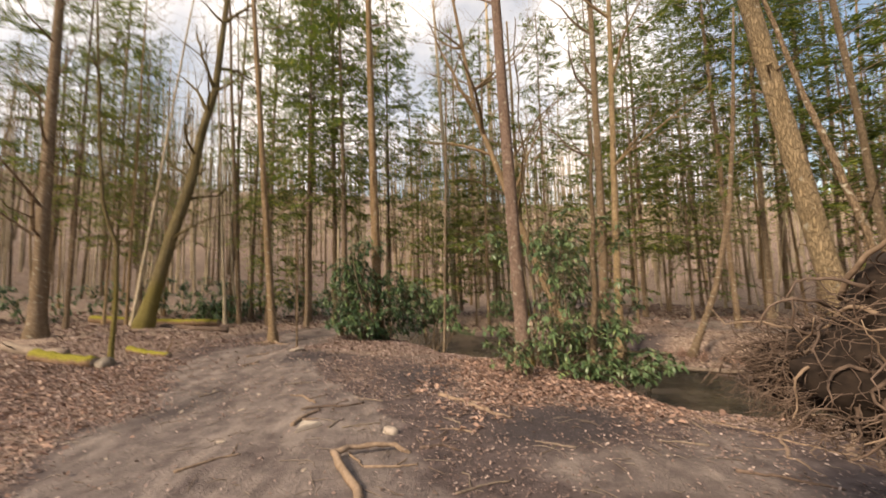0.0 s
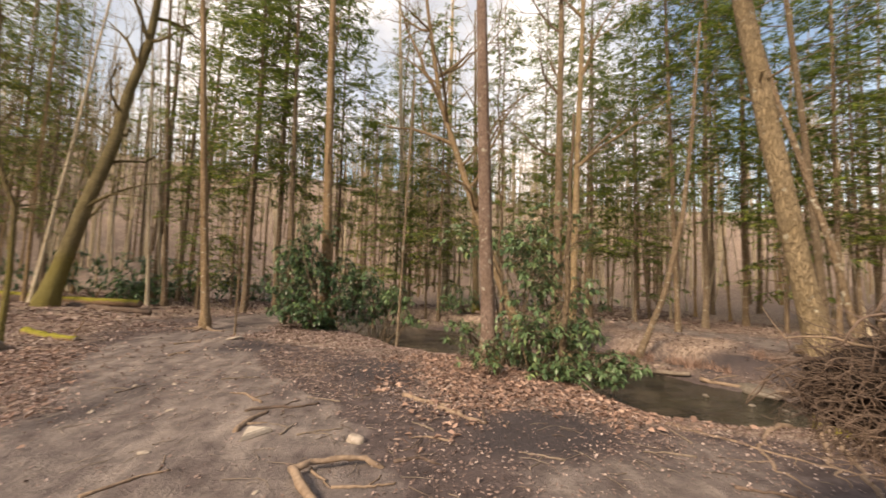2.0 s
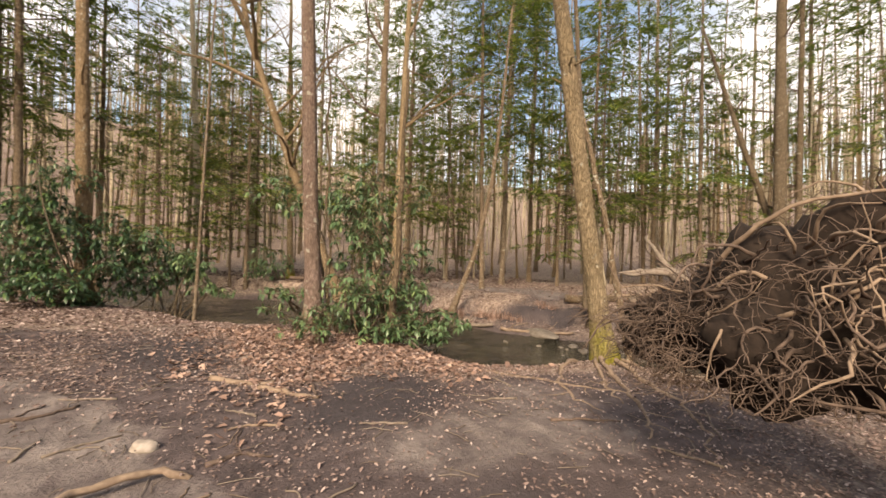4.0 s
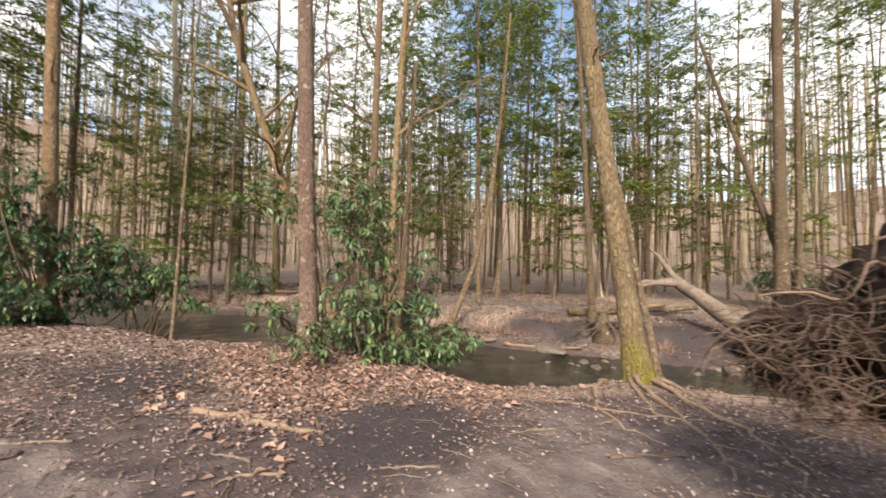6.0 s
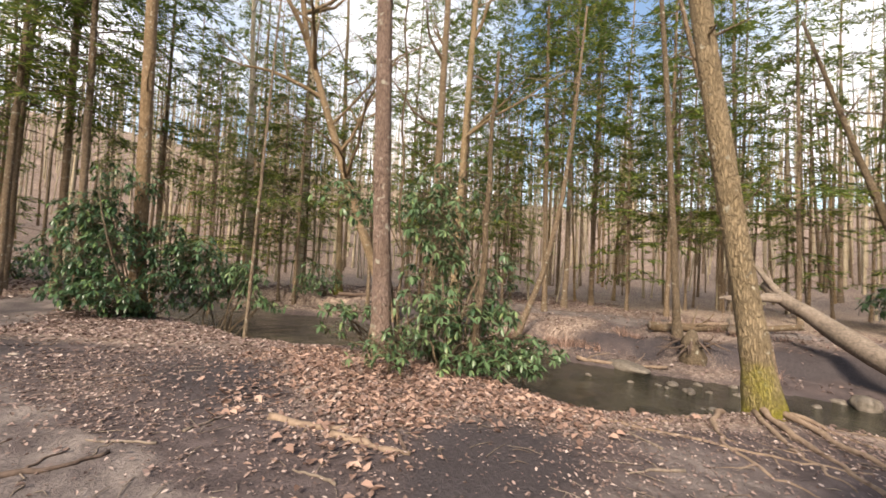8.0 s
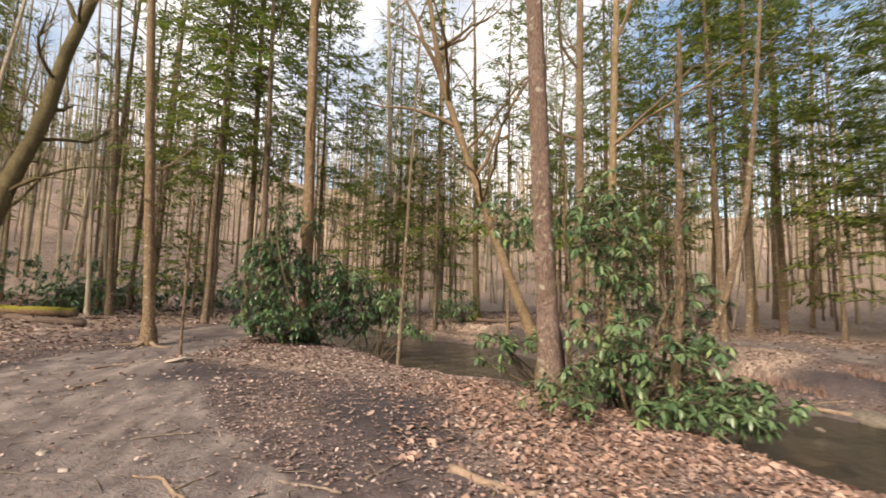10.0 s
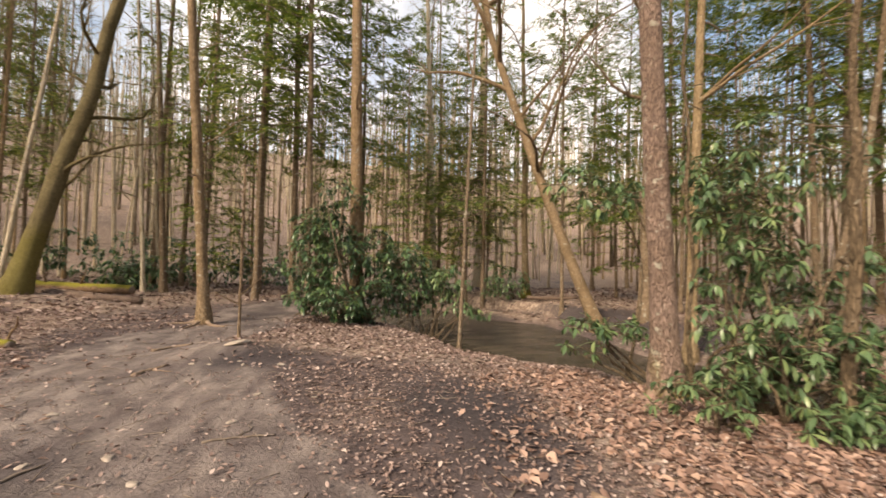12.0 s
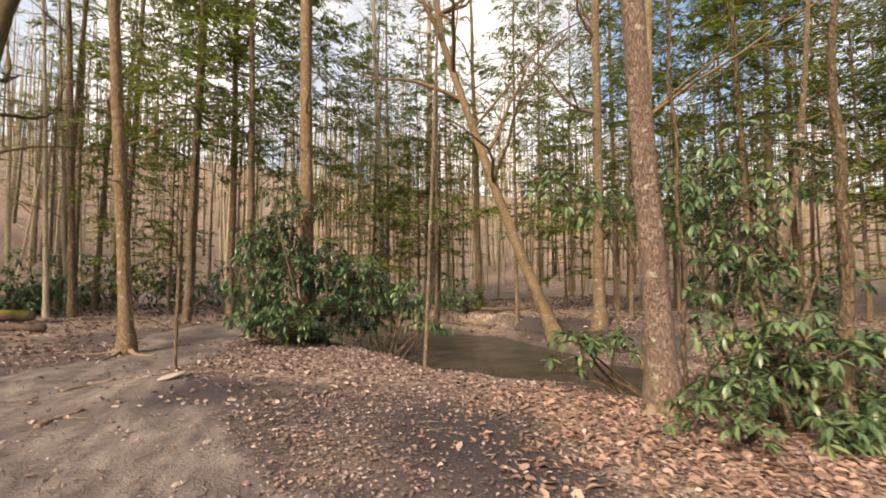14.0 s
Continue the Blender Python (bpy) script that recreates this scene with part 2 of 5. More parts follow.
# ---- mesh helpers ----
class Build:
    """Gathers tubes and leaves into one mesh."""

    def __init__(self):
        self.v, self.f, self.n = [], [], 0

    def add(self, verts, faces):
        verts = np.asarray(verts, dtype=float).reshape(-1, 3)
        self.v.append(verts)
        self.f.extend((np.asarray(faces) + self.n).tolist())
        self.n += len(verts)

    def tube(self, pts, radii, sides=6, wob=0.0, rng=None, cap=True):
        pts = np.asarray(pts, dtype=float)
        radii = np.broadcast_to(np.asarray(radii, dtype=float), (len(pts),))
        tan = np.gradient(pts, axis=0)
        tan /= np.linalg.norm(tan, axis=1)[:, None] + 1e-9
        ref = np.array([1.0, 0, 0]) if abs(tan[0][0]) < 0.7 else np.array([0, 1.0, 0])
        a = np.linspace(0, 2 * math.pi, sides, endpoint=False)
        rings = []
        for p, t, r in zip(pts, tan, radii):
            u = ref - t * ref.dot(t)
            u /= np.linalg.norm(u) + 1e-9
            w = np.cross(t, u)
            ref = u
            rr = r * (1 + (wob * rng.uniform(-1, 1, sides) if wob else 0))
            rings.append(p + (np.cos(a) * rr)[:, None] * u + (np.sin(a) * rr)[:, None] * w)
        k = len(pts)
        i, j = np.meshgrid(np.arange(k - 1), np.arange(sides), indexing="ij")
        j2 = (j + 1) % sides
        faces = np.stack([i * sides + j, i * sides + j2, (i + 1) * sides + j2, (i + 1) * sides + j], -1).reshape(-1, 4)
        base = self.n
        self.add(np.concatenate(rings), faces)
        if cap:
            self.f.append(list(range(base + sides - 1, base - 1, -1)))
            self.f.append(list(range(base + (k - 1) * sides, base + k * sides)))

    def mesh(self, name, mat, smooth=True):
        me = bpy.data.meshes.new(name)
        me.from_pydata(np.concatenate(self.v).tolist() if self.v else [], [], self.f)
        if smooth:
            me.polygons.foreach_set("use_smooth", [True] * len(me.polygons))
        me.materials.append(mat)
        me.update()
        return me


def part(name, build, material, parent=None, label="", smooth=True):
    """One mesh object, under a thing where a parent is given."""
    me = build if isinstance(build, bpy.types.Mesh) else build.mesh(name, material, smooth)
    ob = new(name, me)
    if parent is not None:
        ob.parent = parent
    if label:
        tagged(ob, label)
    return ob


def thing(name, label, category, group="", at=(0, 0, 0), turn=0.0):
    ob = new(name)
    ob.empty_display_size = 0.1
    ob.matrix_basis = pose(*at, 0, 0, turn)
    return tagged(ob, label, category, group)


def unit(v):
    v = np.asarray(v, dtype=float)
    return v / (np.linalg.norm(v) + 1e-9)


def smooth01(x, a, b):
    t = np.clip((np.asarray(x, dtype=float) - a) / (b - a), 0, 1)
    return t * t * (3 - 2 * t)


def poly_dist(x, y, line):
    """Distance from points to a polyline."""
    best = np.full(np.shape(x), 1e9)
    for (x0, y0), (x1, y1) in zip(line[:-1], line[1:]):
        dx, dy = x1 - x0, y1 - y0
        t = np.clip(((x - x0) * dx + (y - y0) * dy) / (dx * dx + dy * dy), 0, 1)
        best = np.minimum(best, np.hypot(x - x0 - t * dx, y - y0 - t * dy))
    return best


def inside(x, y, ring):
    hit = np.zeros(np.shape(x), dtype=bool)
    for (x0, y0), (x1, y1) in zip(ring, ring[1:] + ring[:1]):
        cross = (y0 > y) != (y1 > y)
        xx = (x1 - x0) * (y - y0) / (y1 - y0 + 1e-12) + x0
        hit ^= cross & (x < xx)
    return hit


def waves(x, y, scale, seed):
    """Smooth pseudo-random relief between about -1 and 1."""
    r = np.random.RandomState(seed)
    out = 0
    for k in range(7):
        a, f, p = r.uniform(0, 6.28), scale * r.uniform(0.6, 1.9), r.uniform(0, 6.28)
        out = out + np.sin((x * math.cos(a) + y * math.sin(a)) * f + p + 0.8 * np.sin(y * f * 0.7 + p))
    return out / 3.5


# ---- the lie of the land ----
NEAR_BANK = [(-9, 42), (-5, 28), (-2.2, 19), (-0.6, 15.2), (0.6, 12.6), (0.75, 11.2), (1.5, 10.4), (2.5, 9.6), (2.8, 8.7), (3.05, 7.4), (3.45, 5.9), (4.1, 5.05), (5.0, 4.5), (5.9, 3.6), (6.4, 2.2), (6.9, 0), (7.6, -5), (9, -16)]
FAR_BANK = [(-5, 44), (-1, 29), (1.0, 22.8), (2.7, 18.4), (4.4, 16.9), (4.7, 14.8), (4.9, 12.2), (5.6, 10.8), (6.5, 9.7), (7.0, 8.3), (7.5, 7.2), (8.1, 6.2), (8.7, 5.0), (9.3, 3.4), (9.8, 0), (10.2, -5), (12, -16)]
CREEK = NEAR_BANK + FAR_BANK[::-1]
MAIN_PATH = [(-0.2, -6), (-0.9, -1), (-1.7, 3), (-2.6, 5.4), (-3.9, 8.6), (-4.3, 11.0), (-3.9, 14.5), (-3.7, 16.5), (-3.35, 20), (-4.5, 26), (-8, 36)]
FAR_PATH = [(16, -4), (13, 5), (10.4, 9.5), (9.2, 12), (9.6, 18), (12, 30)]
WATER_Z = -0.60


def ground_z(x, y):
    x, y = np.asarray(x, dtype=float), np.asarray(y, dtype=float)
    wet = inside(x, y, CREEK)
    dn, df = poly_dist(x, y, NEAR_BANK), poly_dist(x, y, FAR_BANK)
    near_side = dn < df
    z = 0.05 * waves(x, y, 0.55, 3) + 0.018 * waves(x, y, 2.2, 4) + 0.007 * waves(x, y, 7.5, 5)
    z = z + 0.16 * np.exp(-((x - 1.7) ** 2 + (y - 6.7) ** 2) / 0.9) + 0.28 * smooth01(-x, 5.5, 12) + 0.12 * np.exp(-((x + 3.1) ** 2 + (y - 10.3) ** 2) / 0.5)
    z = z - 0.05 * np.exp(-(poly_dist(x, y, MAIN_PATH) / 0.9) ** 2) + 0.12 * np.exp(-((x - 4.2) ** 2 + (y - 4.2) ** 2) / 0.35)
    r = np.hypot(x - 2, y - 4)
    hill = smooth01(r, 32, 105) * (21 + 4 * waves(x, y, 0.03, 9)) + smooth01(r, 22, 40) * 0.8
    z = z + hill
    rough = 0.10 * waves(x, y, 2.6, 12)
    near_drop = -0.48 * (1 - smooth01(dn + rough, 0.02, 0.75)) - 0.10 * (1 - smooth01(dn, 0.5, 1.8))
    far_drop = -0.16 * (1 - smooth01(df, 0.0, 0.6)) - 0.40 * (1 - smooth01(df + 3.0 * rough, 1.05, 1.45)) + 0.14 * smooth01(df, 1.4, 3.0)
    far_drop = far_drop * (1 - 0.75 * smooth01(y, 20, 34))
    near_drop = near_drop * (1 - 0.6 * smooth01(y, 24, 36))
    bed = WATER_Z - 0.10 - 0.30 * smooth01(np.minimum(dn, df), 0.0, 0.9)
    land = z + np.where(near_side, near_drop, far_drop)
    land = np.where(r < 45, np.maximum(land, WATER_Z + 0.015 + 0.05 * np.minimum(dn, df)), land)
    return np.where(wet, np.minimum(bed, land), land)


def gz(x, y):
    return float(ground_z(np.array([x]), np.array([y]))[0])


def spaced(edges):
    """Grid lines from (start, end, step) stretches."""
    out = []
    for a, b, s in edges:
        out += list(np.linspace(a, b, max(1, round((b - a) / s)), endpoint=False))
    return np.array(out + [edges[-1][1]])


def masks(x, y):
    x, y = x + 0.30 * waves(x, y, 1.5, 41) + 0.12 * waves(x, y, 4.5, 42), y + 0.30 * waves(x, y, 1.4, 43) + 0.12 * waves(x, y, 4.1, 44)
    dn, df = poly_dist(x, y, NEAR_BANK), poly_dist(x, y, FAR_BANK)
    n1, n2 = waves(x, y, 1.1, 21), waves(x, y, 3.2, 22)
    dp = poly_dist(x, y, MAIN_PATH) + 0.22 * n1 + 0.10 * n2
    wide = 1.35 - 0.55 * smooth01(y, 9, 16) + 0.5 * smooth01(-y, -4, 1)
    path = 1 - smooth01(dp, wide * 0.72, wide * 1.12)
    tan_spot = np.exp(-((x - 1.95) ** 2 / 1.0 + (y - 3.35) ** 2 / 0.35))
    tan_far = 0.7 - 0.7 * smooth01(poly_dist(x, y, FAR_PATH) + 0.2 * n1, 0.5, 1.0)
    path = np.maximum(path, np.maximum(0.9 * tan_spot, tan_far))
    damp = np.exp(-((x - 1.15) ** 2 / 0.55 + (y - 4.5) ** 2 / 0.6)) + 0.85 * np.exp(-((x + 0.3) ** 2 / 0.5 + (y - 7.6) ** 2 / 2.2))
    damp += 0.8 * np.exp(-((x + 2.6) ** 2 / 0.8 + (y - 9.6) ** 2 / 0.6)) + 0.55 * np.exp(-((x + 3.9) ** 2 / 0.35 + (y - 15) ** 2 / 12))
    damp += 0.75 * np.exp(-((x - 0.9) ** 2 / 1.0 + (y - 2.0) ** 2 / 0.8)) + 0.5 * np.exp(-((x + 3.6) ** 2 / 0.1 + (y - 5.4) ** 2 / 5))
    bank = np.where(dn < df, 1 - smooth01(dn, 0.05, 0.35), np.exp(-((df + 0.25 * n2 - 1.25) / 0.45) ** 2) + 0.6 * (1 - smooth01(df, 0.1, 0.5))) * (1 - smooth01(np.hypot(x - 2, y - 4), 26, 36))
    damp = np.clip(damp + 0.15 * n2 + 0.75 * bank, 0, 1)
    pile = np.exp(-((x - 1.6) ** 2 / 1.3 + (y - 6.2) ** 2 / 0.9)) + 0.9 * np.exp(-((x - 0.9) ** 2 / 0.4 + (y - 8.9) ** 2 / 2.6)) + 0.7 * np.exp(-((x + 1.2) ** 2 / 1.8 + (y - 11.8) ** 2 / 3.0))
    pile += 0.9 * smooth01(-(x + 3.9 + 0.35 * (y - 5)), 0.0, 0.8) + 0.8 * np.exp(-((x - 5.9) ** 2 / 1.2 + (y - 10.2) ** 2 / 0.8)) + 0.9 * np.exp(-((x - 3.9) ** 2 / 3 + (y - 20) ** 2 / 3))
    strip = 0.85 * np.where(dn < df, np.exp(-((dn - 0.75) / 0.5) ** 2), 0) * np.exp(-((y - 4.4) / 1.7) ** 2)
    pile += 0.25 * np.where(df < dn, smooth01(df, 1.4, 2.4), 0) * (1 - smooth01(y, 22, 30))
    far = smooth01(np.hypot(x - 1, y - 5), 12, 20)
    litter = np.clip(strip + (0.36 - 0.22 * np.exp(-((x - 0.3) ** 2 / 7 + (y - 4.6) ** 2 / 8)) + 0.22 * n1 + 0.12 * n2 + pile + 0.9 * far) * (1 - 0.93 * path) * (1 - 0.72 * damp), 0, 1)
    moss = 0.55 * np.exp(-((x + 6.2) ** 2 / 1.2 + (y - 7.6) ** 2 / 1.2)) + 0.5 * np.exp(-((x - 3.6) ** 2 / 0.5 + (y - 5.0) ** 2 / 0.3))
    return path, litter, damp, np.clip(moss, 0, 1)


gx = spaced([(-130, -40, 5), (-40, -14, 0.9), (-14, -6, 0.25), (-6, 7, 0.10), (7, 14, 0.2), (14, 40, 0.9), (40, 130, 5)])
gy = spaced([(-130, -30, 6), (-30, -3, 0.8), (-3, 1, 0.2), (1, 13, 0.10), (13, 24, 0.22), (24, 50, 0.9), (50, 130, 5)])
X, Y = np.meshgrid(gx, gy, indexing="xy")
Z = ground_z(X, Y)
_v = np.stack([X.ravel(), Y.ravel(), Z.ravel()], 1)
_i, _j = np.meshgrid(np.arange(len(gy) - 1), np.arange(len(gx) - 1), indexing="ij")
_w = len(gx)
_f = np.stack([_i * _w + _j, _i * _w + _j + 1, (_i + 1) * _w + _j + 1, (_i + 1) * _w + _j], -1).reshape(-1, 4)
_b = Build()
_b.add(_v, _f)
ground = tagged(part("ground", _b, M_GROUND), "trodden brown woodland soil with scattered dry leaves", "ground", kind="structure")
for _name, _val in zip(("path", "litter", "damp", "moss"), masks(X.ravel(), Y.ravel())):
    ground.data.attributes.new(_name, "FLOAT", "POINT").data.foreach_set("value", _val.astype(np.float32))

wx, wy = np.meshgrid(np.linspace(-12, 14, 90), np.linspace(-18, 46, 200), indexing="xy")
_b = Build()
_i, _j = np.meshgrid(np.arange(199), np.arange(89), indexing="ij")
_f = np.stack([_i * 90 + _j, _i * 90 + _j + 1, (_i + 1) * 90 + _j + 1, (_i + 1) * 90 + _j], -1).reshape(-1, 4)
_c = np.stack([(wx[:-1, :-1] + 0.15).ravel(), (wy[:-1, :-1] + 0.16).ravel()], 1)
_keep = inside(_c[:, 0], _c[:, 1], CREEK) | (np.minimum(poly_dist(_c[:, 0], _c[:, 1], NEAR_BANK), poly_dist(_c[:, 0], _c[:, 1], FAR_BANK)) < 0.5)
_b.add(np.stack([wx.ravel(), wy.ravel(), np.full(wx.size, WATER_Z) + 0.012 * waves(wx, wy, 5.0, 31).ravel()], 1), _f[_keep])
tagged(part("water", _b, M_WATER), "dark shallow rippling creek between earth banks", "creek", kind="structure")


# ---- trees ----
def curve_path(start, way, length, n, rng, wander=0.12, lift=0.0):
    """A gently wandering line of points."""
    p, d = np.array(start, dtype=float), unit(way)
    out, step = [p.copy()], length / n
    for _ in range(n):
        d = unit(d + rng.normal(0, wander, 3) + np.array([0, 0, lift]))
        p = p + d * step
        out.append(p.copy())
    return np.array(out)


def grow(build, start, way, length, radius, depth, rng, wander=0.16, lift=0.05, fork=4, tips=None):
    """A limb with its twigs."""
    n = max(2, min(7, int(length / 0.45)))
    pts = curve_path(start, way, length, n, rng, wander, lift)
    rad = np.linspace(radius, max(radius * 0.22, 0.003), n + 1)
    build.tube(pts, rad, 7 if radius > 0.07 else (5 if radius > 0.025 else 3), cap=False)
    if tips is not None:
        tips.append((pts[-1], unit(pts[-1] - pts[-2])))
    if depth <= 0:
        return
    for k in range(fork):
        i = rng.randint(max(1, n // 3), n + 1)
        d = unit(pts[i] - pts[i - 1])
        side = unit(np.cross(d, rng.normal(0, 1, 3)))
        grow(build, pts[i], d * 0.75 + side * rng.uniform(0.5, 1.0), length * rng.uniform(0.38, 0.62), rad[i] * rng.uniform(0.45, 0.7), depth - 1, rng, wander * 1.15, lift, fork, tips)


def trunk_path(lean, height, rng, bend=0.02, n=16, points=None):
    z = np.linspace(0, 1, n + 1) ** 1.25 * height
    dx, dy = np.cumsum(rng.normal(0, bend, n + 1)) * height / n, np.cumsum(rng.normal(0, bend, n + 1)) * height / n
    x, y = lean[0] * z + dx - dx[0], lean[1] * z + dy - dy[0]
    if points:
        hz = [p[2] for p in points]
        x = np.interp(z, hz, [p[0] for p in points])
        y = np.interp(z, hz, [p[1] for p in points])
    return np.stack([x, y, z], 1)


def trunk_build(path, r0, r1, rng, sides=14, flare=0.6, wob=0.035):
    b = Build()
    z = path[:, 2] - path[0, 2]
    rad = np.interp(z, [0, z[-1]], [r0, r1]) * (1 + flare * np.exp(-z / (2.2 * r0 + 0.05)))
    p = path.copy()
    p = np.concatenate([[p[0] - [0, 0, 0.25]], [p[0]], [p[0] + (p[1] - p[0]) * 0.25], [p[0] + (p[1] - p[0]) * 0.6], p[1:]])
    rad = np.concatenate([[rad[0] * 1.25], [rad[0]], [rad[0] * 0.82 + rad[1] * 0.18], [rad[0] * 0.5 + rad[1] * 0.5], rad[1:]])
    b.tube(p, rad, sides, wob, rng)
    return b


def bare_tree(label, at, lean, height, r0, mat, seed, crown_from=0.45, limbs=9, limb_len=3.0, depth=2, points=None, stubs=0, bend=0.02, group="", r1=None, limb_r=0.3):
    """A leafless tree: trunk, limbs, broken stubs."""
    rng = np.random.RandomState(seed)
    root = thing("tree", label, "tree", group, (at[0], at[1], gz(*at)))
    path = trunk_path(lean, height, rng, bend, 18, points)
    stem = part("trunk", trunk_build(path, r0, r1 or max(0.02, r0 * 0.3), rng), mat, root)
    if limbs:
        b = Build()
        for k in range(limbs):
            i = int(np.interp(crown_from + (0.98 - crown_from) * (k + rng.uniform(0, 0.9)) / limbs, [0, 1], [0, len(path) - 1]))
            a = rng.uniform(0, 6.28)
            grow(b, path[i], (math.cos(a), math.sin(a), rng.uniform(0.25, 1.0)), limb_len * rng.uniform(0.5, 1.15) * (1.1 - 0.5 * i / len(path)), max(0.012, r0 * limb_r * rng.uniform(0.5, 1)), depth, rng)
        part("crown", b, mat, root)
    for k in range(stubs):
        b = Build()
        i = rng.randint(3, len(path) - 2)
        a = rng.uniform(0, 6.28)
        u = rng.uniform(0, 1)
        p = path[i] * (1 - u) + path[i + 1] * u
        pts = curve_path(p, (math.cos(a), math.sin(a), rng.uniform(-0.2, 0.4)), r0 * 0.8 + rng.uniform(0.06, 0.45), 4, rng, 0.12)
        b.tube(pts, np.linspace(0.022, 0.006, 5), 5)
        part("broken_branch", b, mat, stem)
    return root


def side_of(d):
    w = np.cross(d, [0, 0, 1.0])
    return w / (np.linalg.norm(w, axis=-1, keepdims=True) + 1e-9)


def spray(build, start, way, length, rng, fine=1.0):
    """A flat drooping hemlock bough: a thin stem, side shoots, short needled tips."""
    stem, leaf = build
    n = 7
    pts = curve_path(start, way, length, n, rng, 0.07, -0.05)
    stem.tube(pts[[0, 2, 4, 7]], np.linspace(0.014, 0.003, 4) * (0.6 + 0.4 * length), 3, cap=False)
    nb = max(5, int(length * 8.0 * fine ** 0.5))
    ts = np.sort(rng.uniform(0.22, 1.0, nb)) * n
    i = np.minimum(ts.astype(int), n - 1)
    base = pts[i] + (pts[i + 1] - pts[i]) * (ts - i)[:, None]
    d = pts[i + 1] - pts[i]
    d /= np.linalg.norm(d, axis=1)[:, None]
    sgn = np.where(rng.rand(nb) < 0.5, -1.0, 1.0)[:, None]
    bw = d * 0.7 + side_of(d) * sgn * rng.uniform(0.5, 1.1, (nb, 1)) + rng.normal(0, 0.13, (nb, 3)) + np.array([0, 0, -0.16])
    bw /= np.linalg.norm(bw, axis=1)[:, None]
    bl = (length * 0.34 * (1.15 - ts / n) + 0.16) * rng.uniform(0.5, 1.2, nb)
    per = np.maximum(5, (bl / (0.021 if fine > 0.5 else 0.030) * fine).astype(int))
    k = np.repeat(np.arange(nb), per)
    count = len(k)
    u = rng.uniform(0.05, 1.0, count)
    a = base[k] + bw[k] * (bl[k] * u)[:, None] + np.array([0, 0, -1.0]) * (0.18 * bl[k] * u * u)[:, None]
    sgn = np.where(rng.rand(count) < 0.5, -1.0, 1.0)[:, None]
    w2 = bw[k] * 0.8 + side_of(bw[k]) * sgn * rng.uniform(0.2, 0.9, (count, 1)) + rng.normal(0, 0.16, (count, 3)) + np.array([0, 0, -0.12])
    w2 /= np.linalg.norm(w2, axis=1)[:, None]
    ln = rng.uniform(0.09, 0.22, count) / (0.55 + 0.45 * fine)
    w = np.cross(w2, np.array([0, 0, 1.0]) + rng.normal(0, 0.35, (count, 3)))
    w /= np.linalg.norm(w, axis=1)[:, None] + 1e-9
    half = (ln * rng.uniform(0.070, 0.125, count))[:, None]
    m = a + w2 * (ln * 0.5)[:, None]
    leaf.add(np.stack([a, m + w * half, a + w2 * ln[:, None], m - w * half], 1).reshape(-1, 3), np.arange(count * 4).reshape(-1, 4))


def hemlock_parts(seed, height, r0, low=0.16, reach=2.3, boughs=110, fine=1.0):
    rng = np.random.RandomState(seed)
    path = trunk_path((rng.normal(0, 0.01), rng.normal(0, 0.01)), height, rng, 0.012, 16)
    stem, leaf = Build(), Build()
    for k in range(boughs):
        u = low + (0.99 - low) * ((k + rng.uniform(0, 1)) / boughs) ** 0.9
        z = u * height
        p = np.array([np.interp(z, path[:, 2], path[:, 0]), np.interp(z, path[:, 2], path[:, 1]), z])
        a = k * 2.4 + rng.normal(0, 0.35)
        ln = reach * (1.02 - u) ** 0.55 * rng.uniform(0.35, 1.25) + 0.18
        if rng.rand() < 0.18:
            ln *= 0.4
        spray((stem, leaf), p, (math.cos(a), math.sin(a), rng.uniform(-0.05, 0.32) + 0.25 * u), ln, rng, fine)
    return (trunk_build(path, r0, 0.02, rng, 10, 0.35).mesh("trunk", M_BARK), stem.mesh("boughs", M_BARK_DARK), leaf.mesh("foliage", M_NEEDLE, False))


HEMLOCKS = [hemlock_parts(101, 20, 0.10, 0.23, 3.5, 140, 0.60), hemlock_parts(102, 14, 0.07, 0.20, 2.8, 105, 0.70), hemlock_parts(103, 24, 0.115, 0.22, 4.0, 160, 0.56), hemlock_parts(104, 7, 0.05, 0.12, 1.8, 60, 0.9), hemlock_parts(105, 21, 0.11, 0.24, 3.8, 105, 0.22), hemlock_parts(106, 14, 0.09, 0.22, 3.1, 80, 0.22)]


def hemlock(kind, at, scale=1.0, turn=0.0, tilt=(0, 0), label="tall hemlock with drooping dark green needle boughs", group="hemlocks in the wood"):
    root = thing("hemlock_tree", label, "tree", group)
    root.matrix_basis = pose(at[0], at[1], gz(*at) - 0.02, tilt[0], tilt[1], turn) @ Matrix.Scale(scale, 4)
    for name, me in zip(("trunk", "branch", "foliage"), HEMLOCKS[kind]):
        ob = part(name, me, None, root)
        if name != "trunk":
            tagged(ob, kind="stuff")
    return root


# the trees that stand close to the path and the creek
bare_tree("straight tree with scaly pinkish-brown bark beside the creek", (1.64, 7.46), (-0.034, 0.013), 19, 0.125, M_BARK_M, 11, 0.45, 12, 2.6, 2, stubs=7, bend=0.006)
bare_tree("leaning tree with yellow-green mossy foot on the creek bank", (4.38, 4.15), (-0.066, 0.125), 17, 0.128, M_BARK_MOSSY, 12, 0.40, 12, 2.6, 2, stubs=12, bend=0.006)
bare_tree("slim crooked tree with exposed roots on the bank", (5.42, 4.22), (-0.085, 0.20), 8, 0.055, M_BARK, 13, 0.35, 7, 1.4, 1, bend=0.03)
bare_tree("straight brown-barked tree beside the worn path", (-4.71, 13.5), (-0.066, -0.02), 19, 0.112, M_BARK_C, 14, 0.30, 14, 2.6, 2, stubs=4, bend=0.006)
